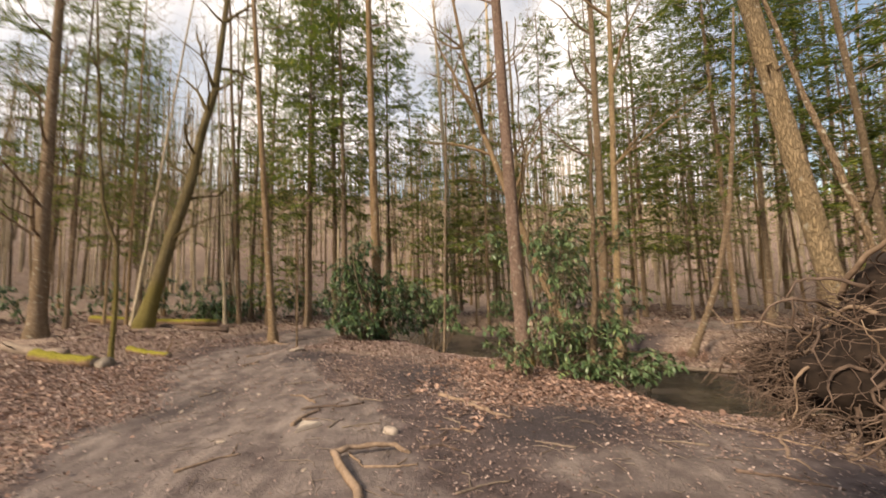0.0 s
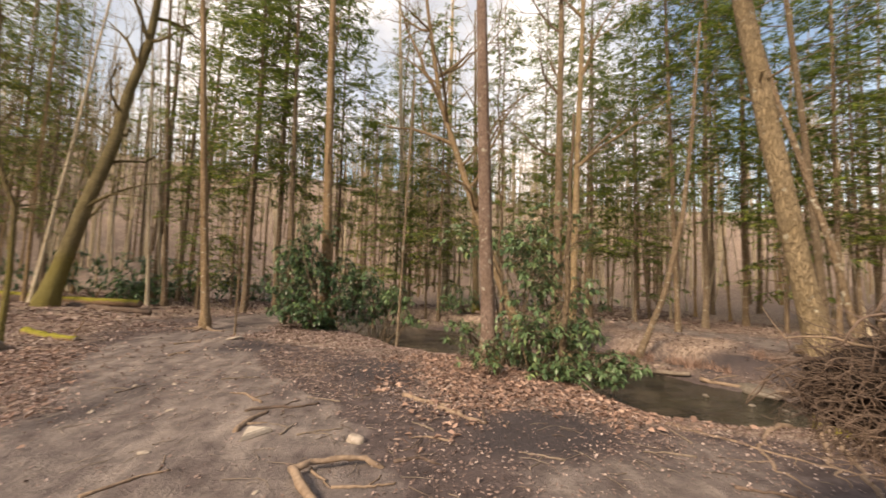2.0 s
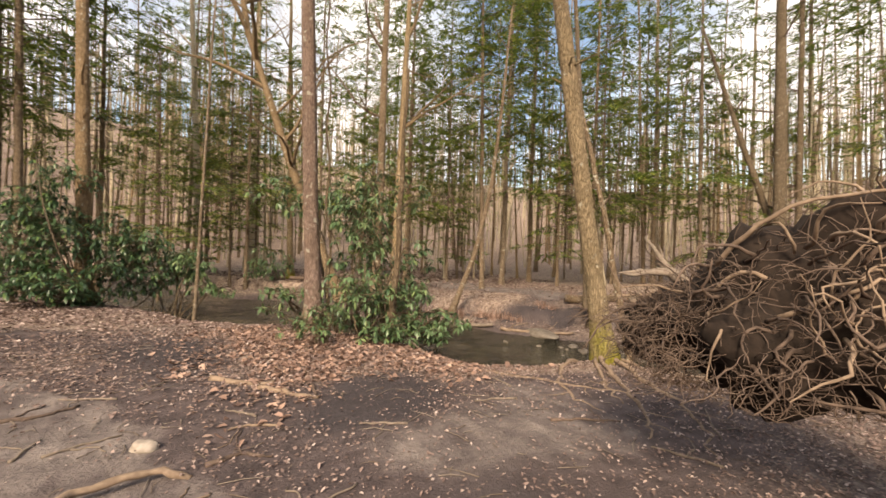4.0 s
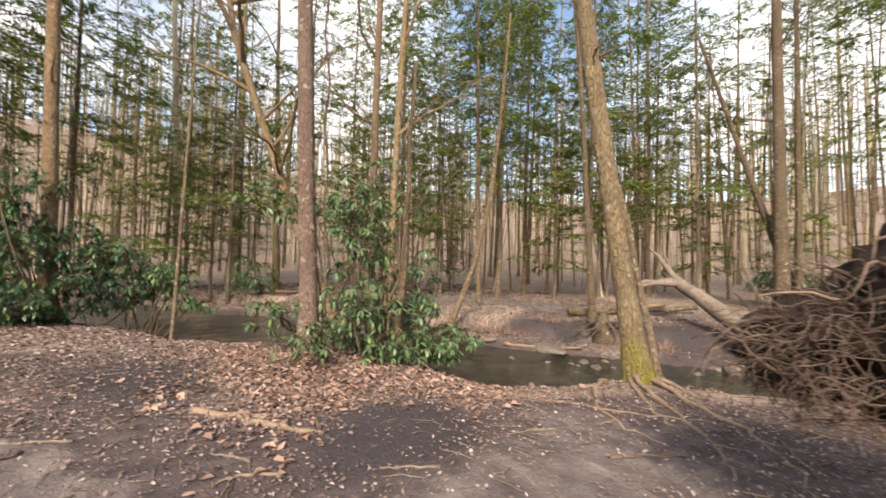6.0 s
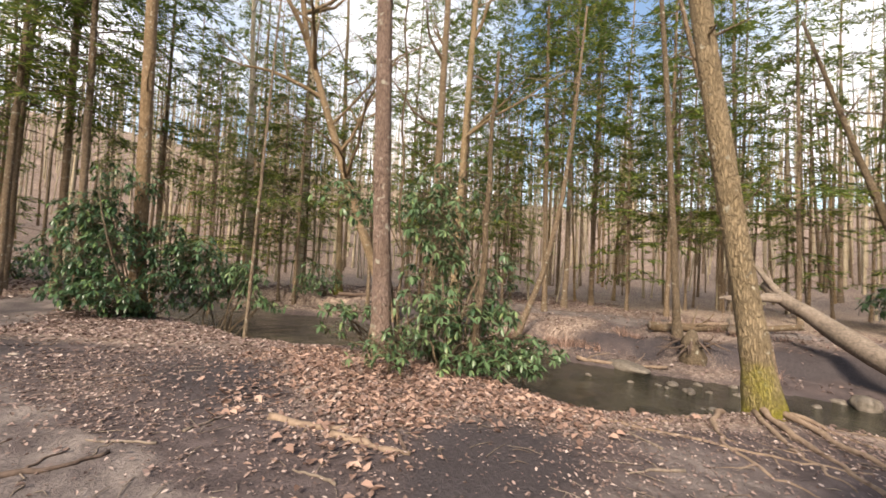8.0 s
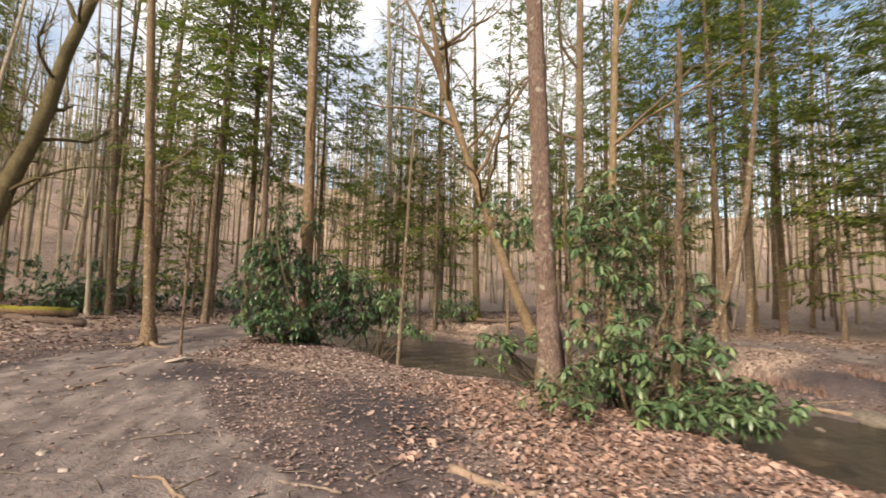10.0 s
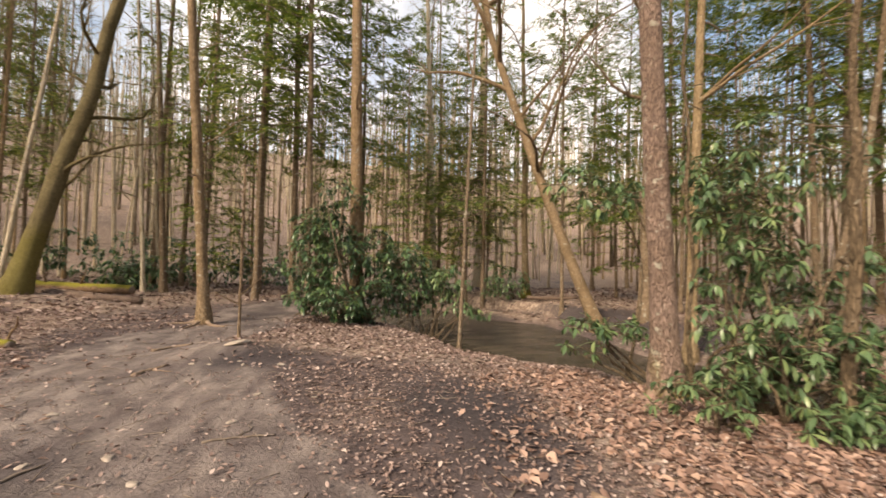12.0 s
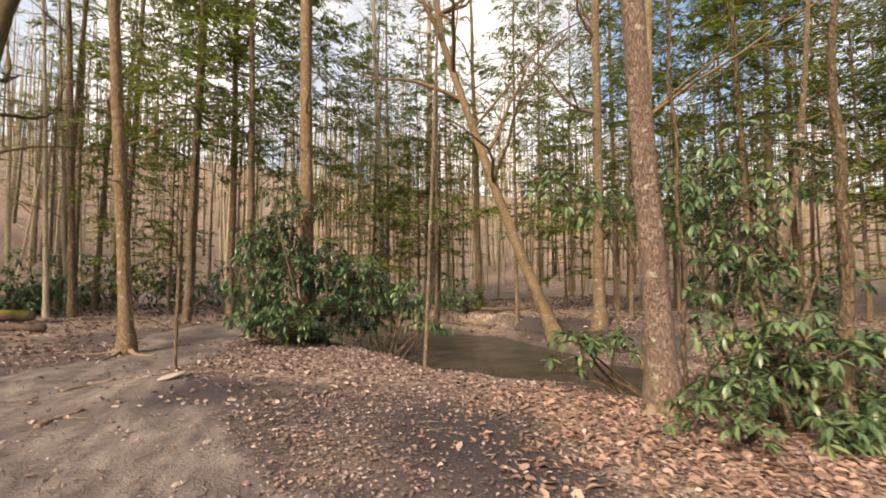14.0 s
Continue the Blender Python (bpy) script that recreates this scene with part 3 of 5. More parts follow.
bare_tree("tall pine trunk with broken stubs behind a shrub", (-1.55, 14.6), (-0.022, 0.0), 21, 0.165, M_BARK_C, 15, 0.35, 10, 2.0, 2, stubs=22, bend=0.005)
bare_tree("sunlit tan tree forking near its top", (5.42, 11.48), (0.025, -0.02), 15, 0.115, M_BARK_TAN, 16, 0.42, 9, 3.4, 2, stubs=3, bend=0.008, limb_r=0.5)
bare_tree("grey forked tree beyond the creek", (6.3, 14.1), (0.005, 0.0), 20, 0.16, M_BARK, 17, 0.40, 9, 4.0, 2, bend=0.01, limb_r=0.5)
bare_tree("dark straight tree on the far bank", (9.2, 7.6), (-0.03, 0.052), 16, 0.085, M_BARK_DARK, 18, 0.25, 12, 1.8, 1, stubs=6, bend=0.008)
bare_tree("thin tree leaning steeply over the far bank", (6.85, 10.55), (0.30, -0.20), 9, 0.085, M_BARK, 19, 0.40, 8, 1.6, 1, bend=0.015, points=[(0, 0, 0), (0.48, -0.42, 1.7), (0.80, -0.70, 3.6), (0.98, -0.86, 5.7), (1.2, -1.0, 9.0)])
bare_tree("dark double-stemmed tree beyond the creek", (15.2, 4.9), (-0.02, 0.005), 19, 0.19, M_BARK_DARK, 20, 0.2, 12, 2.0, 1, stubs=6, bend=0.004)
bare_tree("dark double-stemmed tree beyond the creek", (15.7, 4.6), (0.0, 0.0), 18, 0.10, M_BARK_DARK, 21, 0.2, 10, 2.0, 1, bend=0.004)
bare_tree("dark tree leaning against its neighbour", (16.2, 4.6), (-0.22, 0.25), 9, 0.13, M_BARK_DARK, 22, 0.5, 5, 1.4, 1)
bare_tree("large leaning tree with green mossy lower trunk", (-10.9, 17.2), (0.2, 0.1), 17, 0.26, M_BARK_GREEN, 23, 0.22, 17, 3.8, 3, limb_r=0.4, points=[(0, 0, 0), (0.4, 0.2, 2.0), (0.75, 0.4, 3.9), (1.2, 0.65, 5.7), (1.5, 0.85, 8.2), (1.9, 1.1, 10.3), (2.4, 1.3, 17)])
bare_tree("stout grey-brown tree behind fallen logs", (-12.0, 13.9), (-0.004, 0.0), 20, 0.21, M_BARK, 24, 0.2, 16, 3.2, 3, bend=0.006)
bare_tree("slender mossy crooked tree by the leaf litter", (-7.0, 9.85), (0, 0), 8.5, 0.055, M_BARK_GREEN, 25, 0.28, 11, 2.6, 3, limb_r=0.5, points=[(0, 0, 0), (0.05, 0, 1.3), (0.02, 0, 2.6), (-0.22, -0.15, 3.4), (-0.35, -0.2, 5.0), (-0.6, -0.2, 8.5)])
bare_tree("thin straight sapling at the water's edge", (0.5, 11.72), (0.03, -0.03), 7.5, 0.04, M_BARK, 26, 0.3, 8, 1.0, 1, bend=0.01)
bare_tree("pale leaning tree with spreading forked limbs", (5.3, 14.75), (-0.3, 0.1), 15, 0.17, M_BARK_C, 27, 0.36, 12, 5.0, 3, limb_r=0.55, points=[(0, 0, 0), (-0.75, 0.33, 2.0), (-1.42, 0.65, 4.0), (-2.1, 0.95, 6.1), (-3.0, 1.35, 9.0), (-3.9, 1.7, 15)])
bare_tree("pale upright tree behind the forked one", (5.2, 27.5), (0.0, 0.0), 22, 0.27, M_BARK_PALE, 28, 0.35, 12, 3.5, 2, bend=0.008)
bare_tree("pale upright tree behind the creek bend", (2.2, 25.5), (-0.05, -0.02), 21, 0.19, M_BARK_PALE, 29, 0.4, 10, 3.0, 2, bend=0.008)
bare_tree("tree with bright yellow moss low on its trunk", (5.0, 19.6), (-0.02, 0.0), 15, 0.14, M_BARK_MOSSY, 31, 0.35, 9, 2.4, 2, stubs=2)
bare_tree("dark slim crooked stem inside the evergreen shrub", (2.45, 6.5), (0.02, 0.0), 4.2, 0.055, M_BARK_DARK, 32, 0.5, 6, 0.8, 1, bend=0.05)
bare_tree("thin bare sapling beside a flat stone", (-3.18, 10.55), (0.0, 0.0), 2.6, 0.022, M_BARK, 30, 0.25, 8, 0.7, 1, bend=0.02)

# hemlocks with needles
for kind, x, y, s, turn in ((2, -4.9, 18.2, 0.9, 215), (0, -5.4, 20.6, 1.0, 300), (0, 9.4, 12.0, 0.85, 160), (0, -14.0, 17.5, 0.9, 75), (1, 3.2, 19.6, 1.1, 44),
                            (2, -4.0, 19.8, 1.05, 10), (0, -1.6, 21.6, 1.0, 80), (0, -3.1, 17.4, 1.1, 140), (1, 5.4, 17.3, 1.0, 200), (0, 9.4, 17.0, 1.0, 30), (0, 11.0, 12.6, 1.0, 250), (1, 13.0, 10.0, 1.1, 300), (2, 13.9, 13.7, 0.9, 60), (1, 16.0, 7.4, 1.1, 20), (0, 17.7, 2.3, 1.05, 190), (1, 7.5, 14.2, 0.8, 320),
                            (0, -9.1, 23.1, 1.0, 45), (1, -13.3, 20.8, 1.0, 100), (0, -16.5, 16.5, 1.0, 150), (2, -17.5, 25.1, 1.0, 270), (0, 1.8, 26.9, 1.0, 33), (1, 2.8, 20.7, 0.8, 95), (2, 10.7, 24.4, 0.9, 77), (0, 17.7, 19.0, 1.0, 12), (1, 21.2, 11.2, 1.2, 290), (2, 22.4, 5.6, 1.0, 222), (0, 21.0, -0.3, 1.0, 111), (3, -7.0, 19.5, 1.0, 5), (3, 2.0, 23.4, 1.0, 66), (3, 12.6, 17.3, 1.0, 140), (3, -6.5, 22.4, 1.0, 20), (3, 12.9, 11.4, 1.2, 300), (1, 9.9, 14.7, 0.8, 15), (3, 8.6, 19.0, 1.2, 210), (1, 0.2, 19.0, 0.75, 130), (3, 4.1, 22.1, 1.2, 10), (1, 14.9, 10.7, 0.9, 170), (3, 18.5, 7.9, 1.2, 33), (1, 19.5, 13.8, 0.9, 99), (3, 17.1, 5.2, 1.0, 260), (1, 12.5, 20.3, 0.9, 70)):
    hemlock(kind, (x, y), s, turn)

# the wood all round: random, but outside the clearing, the paths and the creek
wood = np.random.RandomState(77)


def free(x, y, gap=1.2):
    p = (np.array([x]), np.array([y]))
    if inside(*p, CREEK)[0] or min(poly_dist(*p, NEAR_BANK)[0], poly_dist(*p, FAR_BANK)[0]) < 0.5:
        return False
    return poly_dist(*p, MAIN_PATH)[0] > gap + 0.6 and poly_dist(*p, FAR_PATH)[0] > gap


def wood_parts(seed, height, r0, mat, limbs, limb_len, depth, low):
    rng = np.random.RandomState(seed)
    path = trunk_path((rng.normal(0, 0.025), rng.normal(0, 0.025)), height, rng, 0.014, 14)
    b = Build()
    for k in range(limbs):
        i = int((low + (0.97 - low) * (k + rng.rand()) / limbs) * (len(path) - 1))
        a = rng.uniform(0, 6.28)
        grow(b, path[i], (math.cos(a), math.sin(a), rng.uniform(0.1, 0.9)), limb_len * rng.uniform(0.4, 1.1), r0 * 0.28 * rng.uniform(0.5, 1), depth, rng, 0.2, 0.05, 4)
    return trunk_build(path, r0, 0.025, rng, 8, 0.4).mesh("trunk", mat), b.mesh("crown", mat)


WOOD = [wood_parts(201, 17, 0.09, M_BARK, 16, 2.2, 1, 0.25), wood_parts(202, 14, 0.07, M_BARK_PALE, 14, 1.6, 1, 0.2), wood_parts(203, 19, 0.105, M_BARK, 18, 2.2, 1, 0.25), wood_parts(204, 11, 0.05, M_BARK, 12, 1.4, 1, 0.18), wood_parts(205, 16, 0.075, M_BARK_TAN, 14, 2.0, 1, 0.3), wood_parts(206, 8, 0.04, M_BARK_PALE, 10, 1.0, 1, 0.2)]
WOOD_LABELS = ("grey-brown bare tree in the wood", "slim pale bare tree in the wood", "tall grey bare tree in the wood", "thin young bare tree in the wood", "tan-barked bare tree in the wood", "spindly pale sapling in the wood")
placed = [(1.64, 7.46), (4.4, 4.2), (-4.7, 13.5), (-1.5, 14.6)]
n_trees = 0
while n_trees < 180:
    r, a = wood.uniform(19.0, 46), radians(wood.uniform(-75, 100))
    x, y = -0.5 + r * math.sin(a), 3.0 + r * math.cos(a)
    if not free(x, y) or min(math.hypot(x - p, y - q) for p, q in placed) < 1.0:
        continue
    placed.append((x, y))
    k = wood.randint(0, 6)
    root = thing("tree", WOOD_LABELS[k], "tree", "bare trees in the wood")
    root.matrix_basis = pose(x, y, gz(x, y) - 0.03, wood.normal(0, 2.0), wood.normal(0, 2.0), wood.uniform(0, 360)) @ Matrix.Scale(wood.uniform(0.8, 1.25), 4)
    for name, me in zip(("trunk", "crown"), WOOD[k]):
        part(name, me, None, root)
    n_trees += 1
n_trees = 0
while n_trees < 75:
    r, a = wood.uniform(17, 34), radians(wood.uniform(18, 95) if n_trees % 3 else wood.uniform(-60, 18))
    x, y = -0.5 + r * math.sin(a), 3.0 + r * math.cos(a)
    if not free(x, y) or x < 9 and a > 0.3:
        continue
    k = (1, 3, 5)[n_trees % 3]
    root = thing("tree", WOOD_LABELS[k], "tree", "bare trees in the wood")
    root.matrix_basis = pose(x, y, gz(x, y) - 0.03, wood.normal(0, 3.0), wood.normal(0, 3.0), wood.uniform(0, 360)) @ Matrix.Scale(wood.uniform(0.7, 1.15), 4)
    for name, me in zip(("trunk", "crown"), WOOD[k]):
        part(name, me, None, root)
    n_trees += 1
n_trees = 0
while n_trees < 42:
    r, a = wood.uniform(21, 52), radians(wood.uniform(-75, 100))
    x, y = -0.5 + r * math.sin(a), 3.0 + r * math.cos(a)
    if free(x, y):
        hemlock(wood.randint(4, 6), (x, y), wood.uniform(0.8, 1.15), wood.uniform(0, 360), label="distant hemlock with dark green boughs")
        n_trees += 1

# the far woods on the slope
b_pale, b_grey = Build(), Build()
for k in range(1700):
    b = b_grey if k % 5 < 2 else b_pale
    r, a = wood.uniform(36, 95), radians(wood.uniform(-85, 110))
    x, y = r * math.sin(a), 3 + r * math.cos(a)
    z, h, r0 = gz(x, y), wood.uniform(9, 20), wood.uniform(0.05, 0.16)
    top = np.array([x + wood.normal(0, 0.5), y + wood.normal(0, 0.5), z + h])
    base = np.array([x, y, z - 0.2])
    b.tube([base, base * 0.55 + top * 0.45 + wood.normal(0, 0.12, 3), top], [r0, r0 * 0.7, 0.02], 4, cap=False)
    for j in range(6):
        u = wood.uniform(0.3, 0.95)
        p = base + (top - base) * u
        g = wood.uniform(0, 6.28)
        b.tube([p, p + np.array([math.cos(g) * 1.2, math.sin(g) * 1.2, 0.9]) * wood.uniform(0.5, 1.6)], [r0 * 0.3, 0.01], 3, cap=False)
tagged(part("far_woods", b_pale, M_BARK_PALE), "distant bare pale trees covering a slope", "woods", kind="stuff")
tagged(part("far_woods", b_grey, M_BARK_DARK), "distant bare dark trees covering a slope", "woods", kind="stuff")


# ---- shrubs ----
def leaf_mesh(name, length, width, fold, droop, mat):
    """One long leathery leaf with a fold along its midrib."""
    b = Build()
    t = np.array([0, 0.25, 0.6, 1.0])
    mid = np.stack([t * length, np.zeros(4), -droop * t ** 2 * length], 1)
    w = np.array([0.10, 0.85, 1.0, 0.0]) * width / 2
    up = np.array([0, 0, fold * width])
    verts = np.concatenate([mid, mid[1:3] + np.stack([np.zeros(2), w[1:3], np.zeros(2)], 1) + up, mid[1:3] - np.stack([np.zeros(2), w[1:3], np.zeros(2)], 1) + up])
    b.v.append(verts)
    b.n = len(verts)
    b.f = [[0, 1, 4], [1, 2, 5, 4], [2, 3, 5], [0, 6, 1], [6, 7, 2, 1], [7, 3, 2]]
    return b.mesh(name, mat)


LEAF_PROTO = [np.array([[0, 0, 0], [0.25, 0, 0], [0.6, 0, 0], [1, 0, 0], [0.25, 0.42, 0], [0.6, 0.5, 0], [0.25, -0.42, 0], [0.6, -0.5, 0]])]
LEAF_FACES = [[0, 1, 4], [1, 2, 5, 4], [2, 3, 5], [0, 6, 1], [6, 7, 2, 1], [7, 3, 2]]


def leaf_frames(tip, way, rng, count):
    """Poses of the leaves of one whorl: origin, axis, side, up."""
    out = []
    way = unit(way)
    u = unit(np.cross(way, rng.normal(0, 1, 3)))
    w = np.cross(way, u)
    for k in range(count):
        a = 6.28 * k / count + rng.uniform(-0.3, 0.3)
        d = unit(way * rng.uniform(0.0, 0.5) + u * math.cos(a) + w * math.sin(a) + np.array([0, 0, -rng.uniform(0.15, 0.75)]))
        side = unit(np.cross([0, 0, 1.0], d) + rng.normal(0, 0.15, 3))
        out.append((tip + d * 0.01, d, side, np.cross(d, side)))
    return out


def rhododendron(label, base, clumps, mat, seed, leaf_len=0.125, singles=0, stems=4, group="evergreen shrubs"):
    """An evergreen shrub: bent stems, twigs, whorls of long leaves."""
    rng = np.random.RandomState(seed)
    z0 = gz(*base)
    root = thing("rhododendron_bush", label, "shrub", group, (base[0], base[1], z0))
    o = np.array([base[0], base[1], z0])
    twig, leaves, frames = Build(), Build(), []
    split = []
    for (cx, cy, cz, rx, ry, rz, count) in clumps:
        m = 9 if count > 60 else 5
        count = count * 0.85
        for k in range(m):
            d = unit(rng.normal(0, 1, 3)) * rng.uniform(0.4, 1.05)
            f = rng.uniform(0.34, 0.66)
            split.append((cx + d[0] * rx, cy + d[1] * ry, cz + d[2] * rz, rx * f * 1.15, ry * f * 1.15, rz * f, max(6, int(count / m * f / 0.45))))
    for (cx, cy, cz, rx, ry, rz, count) in split:
        c = np.array([cx, cy, cz]) - o
        for s in range(1 if rng.rand() < 0.6 else 0):
            b = Build()
            start = np.array([rng.normal(0, 0.14), rng.normal(0, 0.14), -0.12])
            end = c + rng.normal(0, 0.35, 3) * np.array([rx, ry, rz])
            k = 8
            t = np.linspace(0, 1, k + 1)[:, None]
            bow = rng.normal(0, 0.16, 3) * np.linalg.norm(end - start)
            pts = start + (end - start) * t + np.sin(t * math.pi) * bow + np.cumsum(rng.normal(0, 0.018, (k + 1, 3)), 0)
            pts[0] = start
            b.tube(pts, np.linspace(0.026, 0.009, k + 1), 6)
            part("stem", b, M_BARK_DARK, root)
        for t in range(count):
            d = rng.normal(0, 1, 3)
            d = unit(d) * rng.uniform(0.35, 1.0) ** 0.5
            tip = c + d * np.array([rx, ry, rz])
            tip[2] = max(tip[2], 0.10)
            inner = c + (tip - c) * rng.uniform(0.15, 0.5) + rng.normal(0, 0.05, 3) - np.array([0, 0, 0.15 * rz])
            mid = (inner + tip) / 2 + rng.normal(0, 0.05, 3)
            twig.tube([inner, mid, tip], [0.007, 0.005, 0.003], 3, cap=False)
            frames += leaf_frames(tip, unit(tip - inner) + np.array([0, 0, 0.5]), rng, rng.randint(6, 10))
    tagged(part("twig", twig, M_BARK_DARK, root), kind="stuff")
    order = sorted(range(len(frames)), key=lambda i: frames[i][0][1])
    single = set(order[:singles])
    shared = [leaf_mesh("leaf", leaf_len * s, leaf_len * 0.30 * s, 0.12, dr, mat) for s, dr in ((0.9, 0.25), (0.75, 0.4), (1.0, 0.15))] if singles else []
    for i, (p, d, side, up) in enumerate(frames):
        if i in single:
            ob = part("leaf", shared[i % 3], mat, root)
            ob.matrix_basis = Matrix(((d[0], side[0], up[0], p[0]), (d[1], side[1], up[1], p[1]), (d[2], side[2], up[2], p[2]), (0, 0, 0, 1)))
        else:
            ln = leaf_len * rng.uniform(0.7, 1.2)
            q = LEAF_PROTO[0]
            v = p + ln * (q[:, :1] * d + 0.30 * q[:, 1:2] * side + (0.07 * np.abs(q[:, 1:2]) - 0.3 * q[:, :1] ** 2) * up)
            n0 = leaves.n
            leaves.v.append(v)
            leaves.n += 8
            leaves.f.extend([[a + n0 for a in f] for f in LEAF_FACES])
    tagged(part("foliage", leaves, mat, root), kind="stuff")
    return root


rhododendron("glossy green rhododendron thicket over dry leaves by the creek", (2.47, 7.02),
             [(2.67, 7.52, 2.10, 0.85, 0.75, 0.75, 210), (2.57, 6.77, 0.70, 0.85, 0.50, 0.50, 130), (3.02, 7.22, 1.35, 0.6, 0.6, 0.55, 70), (3.32, 6.52, 0.25, 0.45, 0.35, 0.25, 45), (2.07, 6.97, 0.55, 0.45, 0.40, 0.40, 70), (2.32, 7.32, 1.35, 0.55, 0.5, 0.5, 70), (3.22, 6.72, 0.65, 0.4, 0.4, 0.4, 60), (3.12, 6.37, 0.30, 0.65, 0.38, 0.28, 70), (2.27, 6.27, 0.25, 0.5, 0.3, 0.22, 45)], M_RHODO, 41, 0.118, 300, 4)
rhododendron("low rhododendron sprig at the foot of a tree", (1.47, 6.65), [(1.34, 6.60, 0.45, 0.50, 0.35, 0.32, 50)], M_RHODO, 42, 0.10, 0, 3)
rhododendron("arching rhododendron branches reaching over the water", (2.15, 8.35), [(1.65, 8.75, 2.35, 0.70, 0.5, 0.40, 60), (1.35, 8.25, 0.55, 0.55, 0.40, 0.25, 45)], M_RHODO, 43, 0.13, 0, 3)
rhododendron("dense dark green rhododendron beside the path", (-1.50, 13.85), [(-1.85, 13.85, 1.6, 1.05, 0.9, 1.0, 520), (-0.70, 14.05, 1.15, 1.0, 0.7, 0.85, 340), (-1.80, 13.45, 0.55, 0.9, 0.6, 0.45, 260), (-2.10, 14.15, 2.85, 0.55, 0.5, 0.5, 70)], M_RHODO_DARK, 44, 0.15, 0, 4)
rhododendron("yellow-green rhododendron leaning over the creek", (0.20, 13.90), [(0.80, 13.90, 0.95, 0.55, 0.5, 0.42, 90), (0.35, 14.30, 0.75, 0.7, 0.5, 0.45, 80), (1.25, 13.30, 0.3, 0.5, 0.4, 0.2, 30)], M_RHODO, 45, 0.15, 0, 3)
rhododendron("small evergreen shrub on the far bank", (4.50, 19.40), [(4.20, 19.20, 0.7, 0.9, 0.7, 0.6, 90)], M_RHODO, 46, 0.18, 0, 3)
for k, (x, y, s) in enumerate(((-8.2, 23.5, 1.3), (-11.5, 25, 1.5), (-15, 23, 1.6), (-6.6, 26.5, 1.2), (-18.5, 21, 1.6), (-13.5, 27, 1.5), (16.8, 3.2, 1.0), (18.5, 5.2, 1.2), (-9.6, 21, 0.9))):
    rhododendron("dark evergreen thicket under the trees", (x, y), [(x, y, gz(x, y) + 0.6 * s, 1.7 * s, 1.1 * s, 0.75 * s, 130)], M_RHODO_DARK, 50 + k, 0.26, 0, 3, "distant thickets")


# a dark vine climbing the scaly tree
rng = np.random.RandomState(640)
vine = thing("vine", "dark woody vine climbing the scaly tree", "vine", at=(1.85, 7.40, gz(1.85, 7.40)))
b = Build()
zz = np.linspace(-0.05, 6.5, 34)
b.tube(np.stack([0.02 * np.sin(zz * 2.1) + 0.03 * np.sin(zz * 5.0 + 1) - 0.035 * zz, 0.03 * np.cos(zz * 1.7) - 0.02 * zz, zz], 1), np.linspace(0.022, 0.010, 34), 7, 0.15, rng)
part("stem", b, M_BARK_DARK, vine)
for k in range(9):
    b = Build()
    z = rng.uniform(0.6, 5.5)
    b.tube(curve_path((-0.035 * z, -0.02 * z, z), (rng.uniform(0.2, 1), rng.uniform(-0.6, 0.4), rng.uniform(-0.2, 0.8)), rng.uniform(0.2, 0.6), 5, rng, 0.25), np.linspace(0.008, 0.003, 6), 5)
    part("tendril", b, M_BARK_DARK, vine)

# ---- roots, logs, stones ----
def laid(points, lift, n=14, seed=0, wob=0.02):
    """A line that follows the ground through the plan points."""
    rng = np.random.RandomState(seed)
    p = np.array([(q[0], q[1], q[2] if len(q) > 2 else 0.0) for q in points], dtype=float)
    s = np.linspace(0, len(p) - 1, n)
    x, y = np.interp(s, range(len(p)), p[:, 0]), np.interp(s, range(len(p)), p[:, 1])
    x, y = x + rng.normal(0, wob, n), y + rng.normal(0, wob, n)
    up = np.interp(s, range(len(p)), p[:, 2])
    return np.stack([x, y, ground_z(x, y) + lift + up], 1)


def ground_root(label, points, r0, r1, mat, seed, name="tree_root", category="root", group="roots across the ground", lift=0.0, n=16, wob=0.02, forks=1):
    rng = np.random.RandomState(seed)
    pts = laid(points, lift, n, seed, wob)
    o = pts[0].copy()
    root = thing(name, label, category, group, tuple(o))
    b = Build()
    rad = np.linspace(r0, r1, n) * (1 + rng.uniform(-0.18, 0.22, n))
    b.tube(pts - o, rad, 9, 0.10, rng)
    main = part("main_root" if category == "root" else "stem", b, mat, root)
    for k in range(forks):
        i = rng.randint(n // 4, n - 3)
        side = unit(np.cross(pts[i + 1] - pts[i], [0, 0, 1])) * rng.choice([-1, 1])
        e = pts[i] + side * rng.uniform(0.15, 0.4) + (pts[i + 1] - pts[i]) * rng.uniform(0.5, 2)
        f = laid([pts[i][:2], (pts[i][:2] + e[:2]) / 2 + rng.normal(0, 0.03, 2), e[:2]], lift * 0.6, 7, seed + k, 0.01)
        b = Build()
        b.tube(f - o, np.linspace(rad[i] * 0.6, 0.004, 7), 6, 0.08, rng)
        part("side_root" if category == "root" else "twig", b, mat, main)
    return root


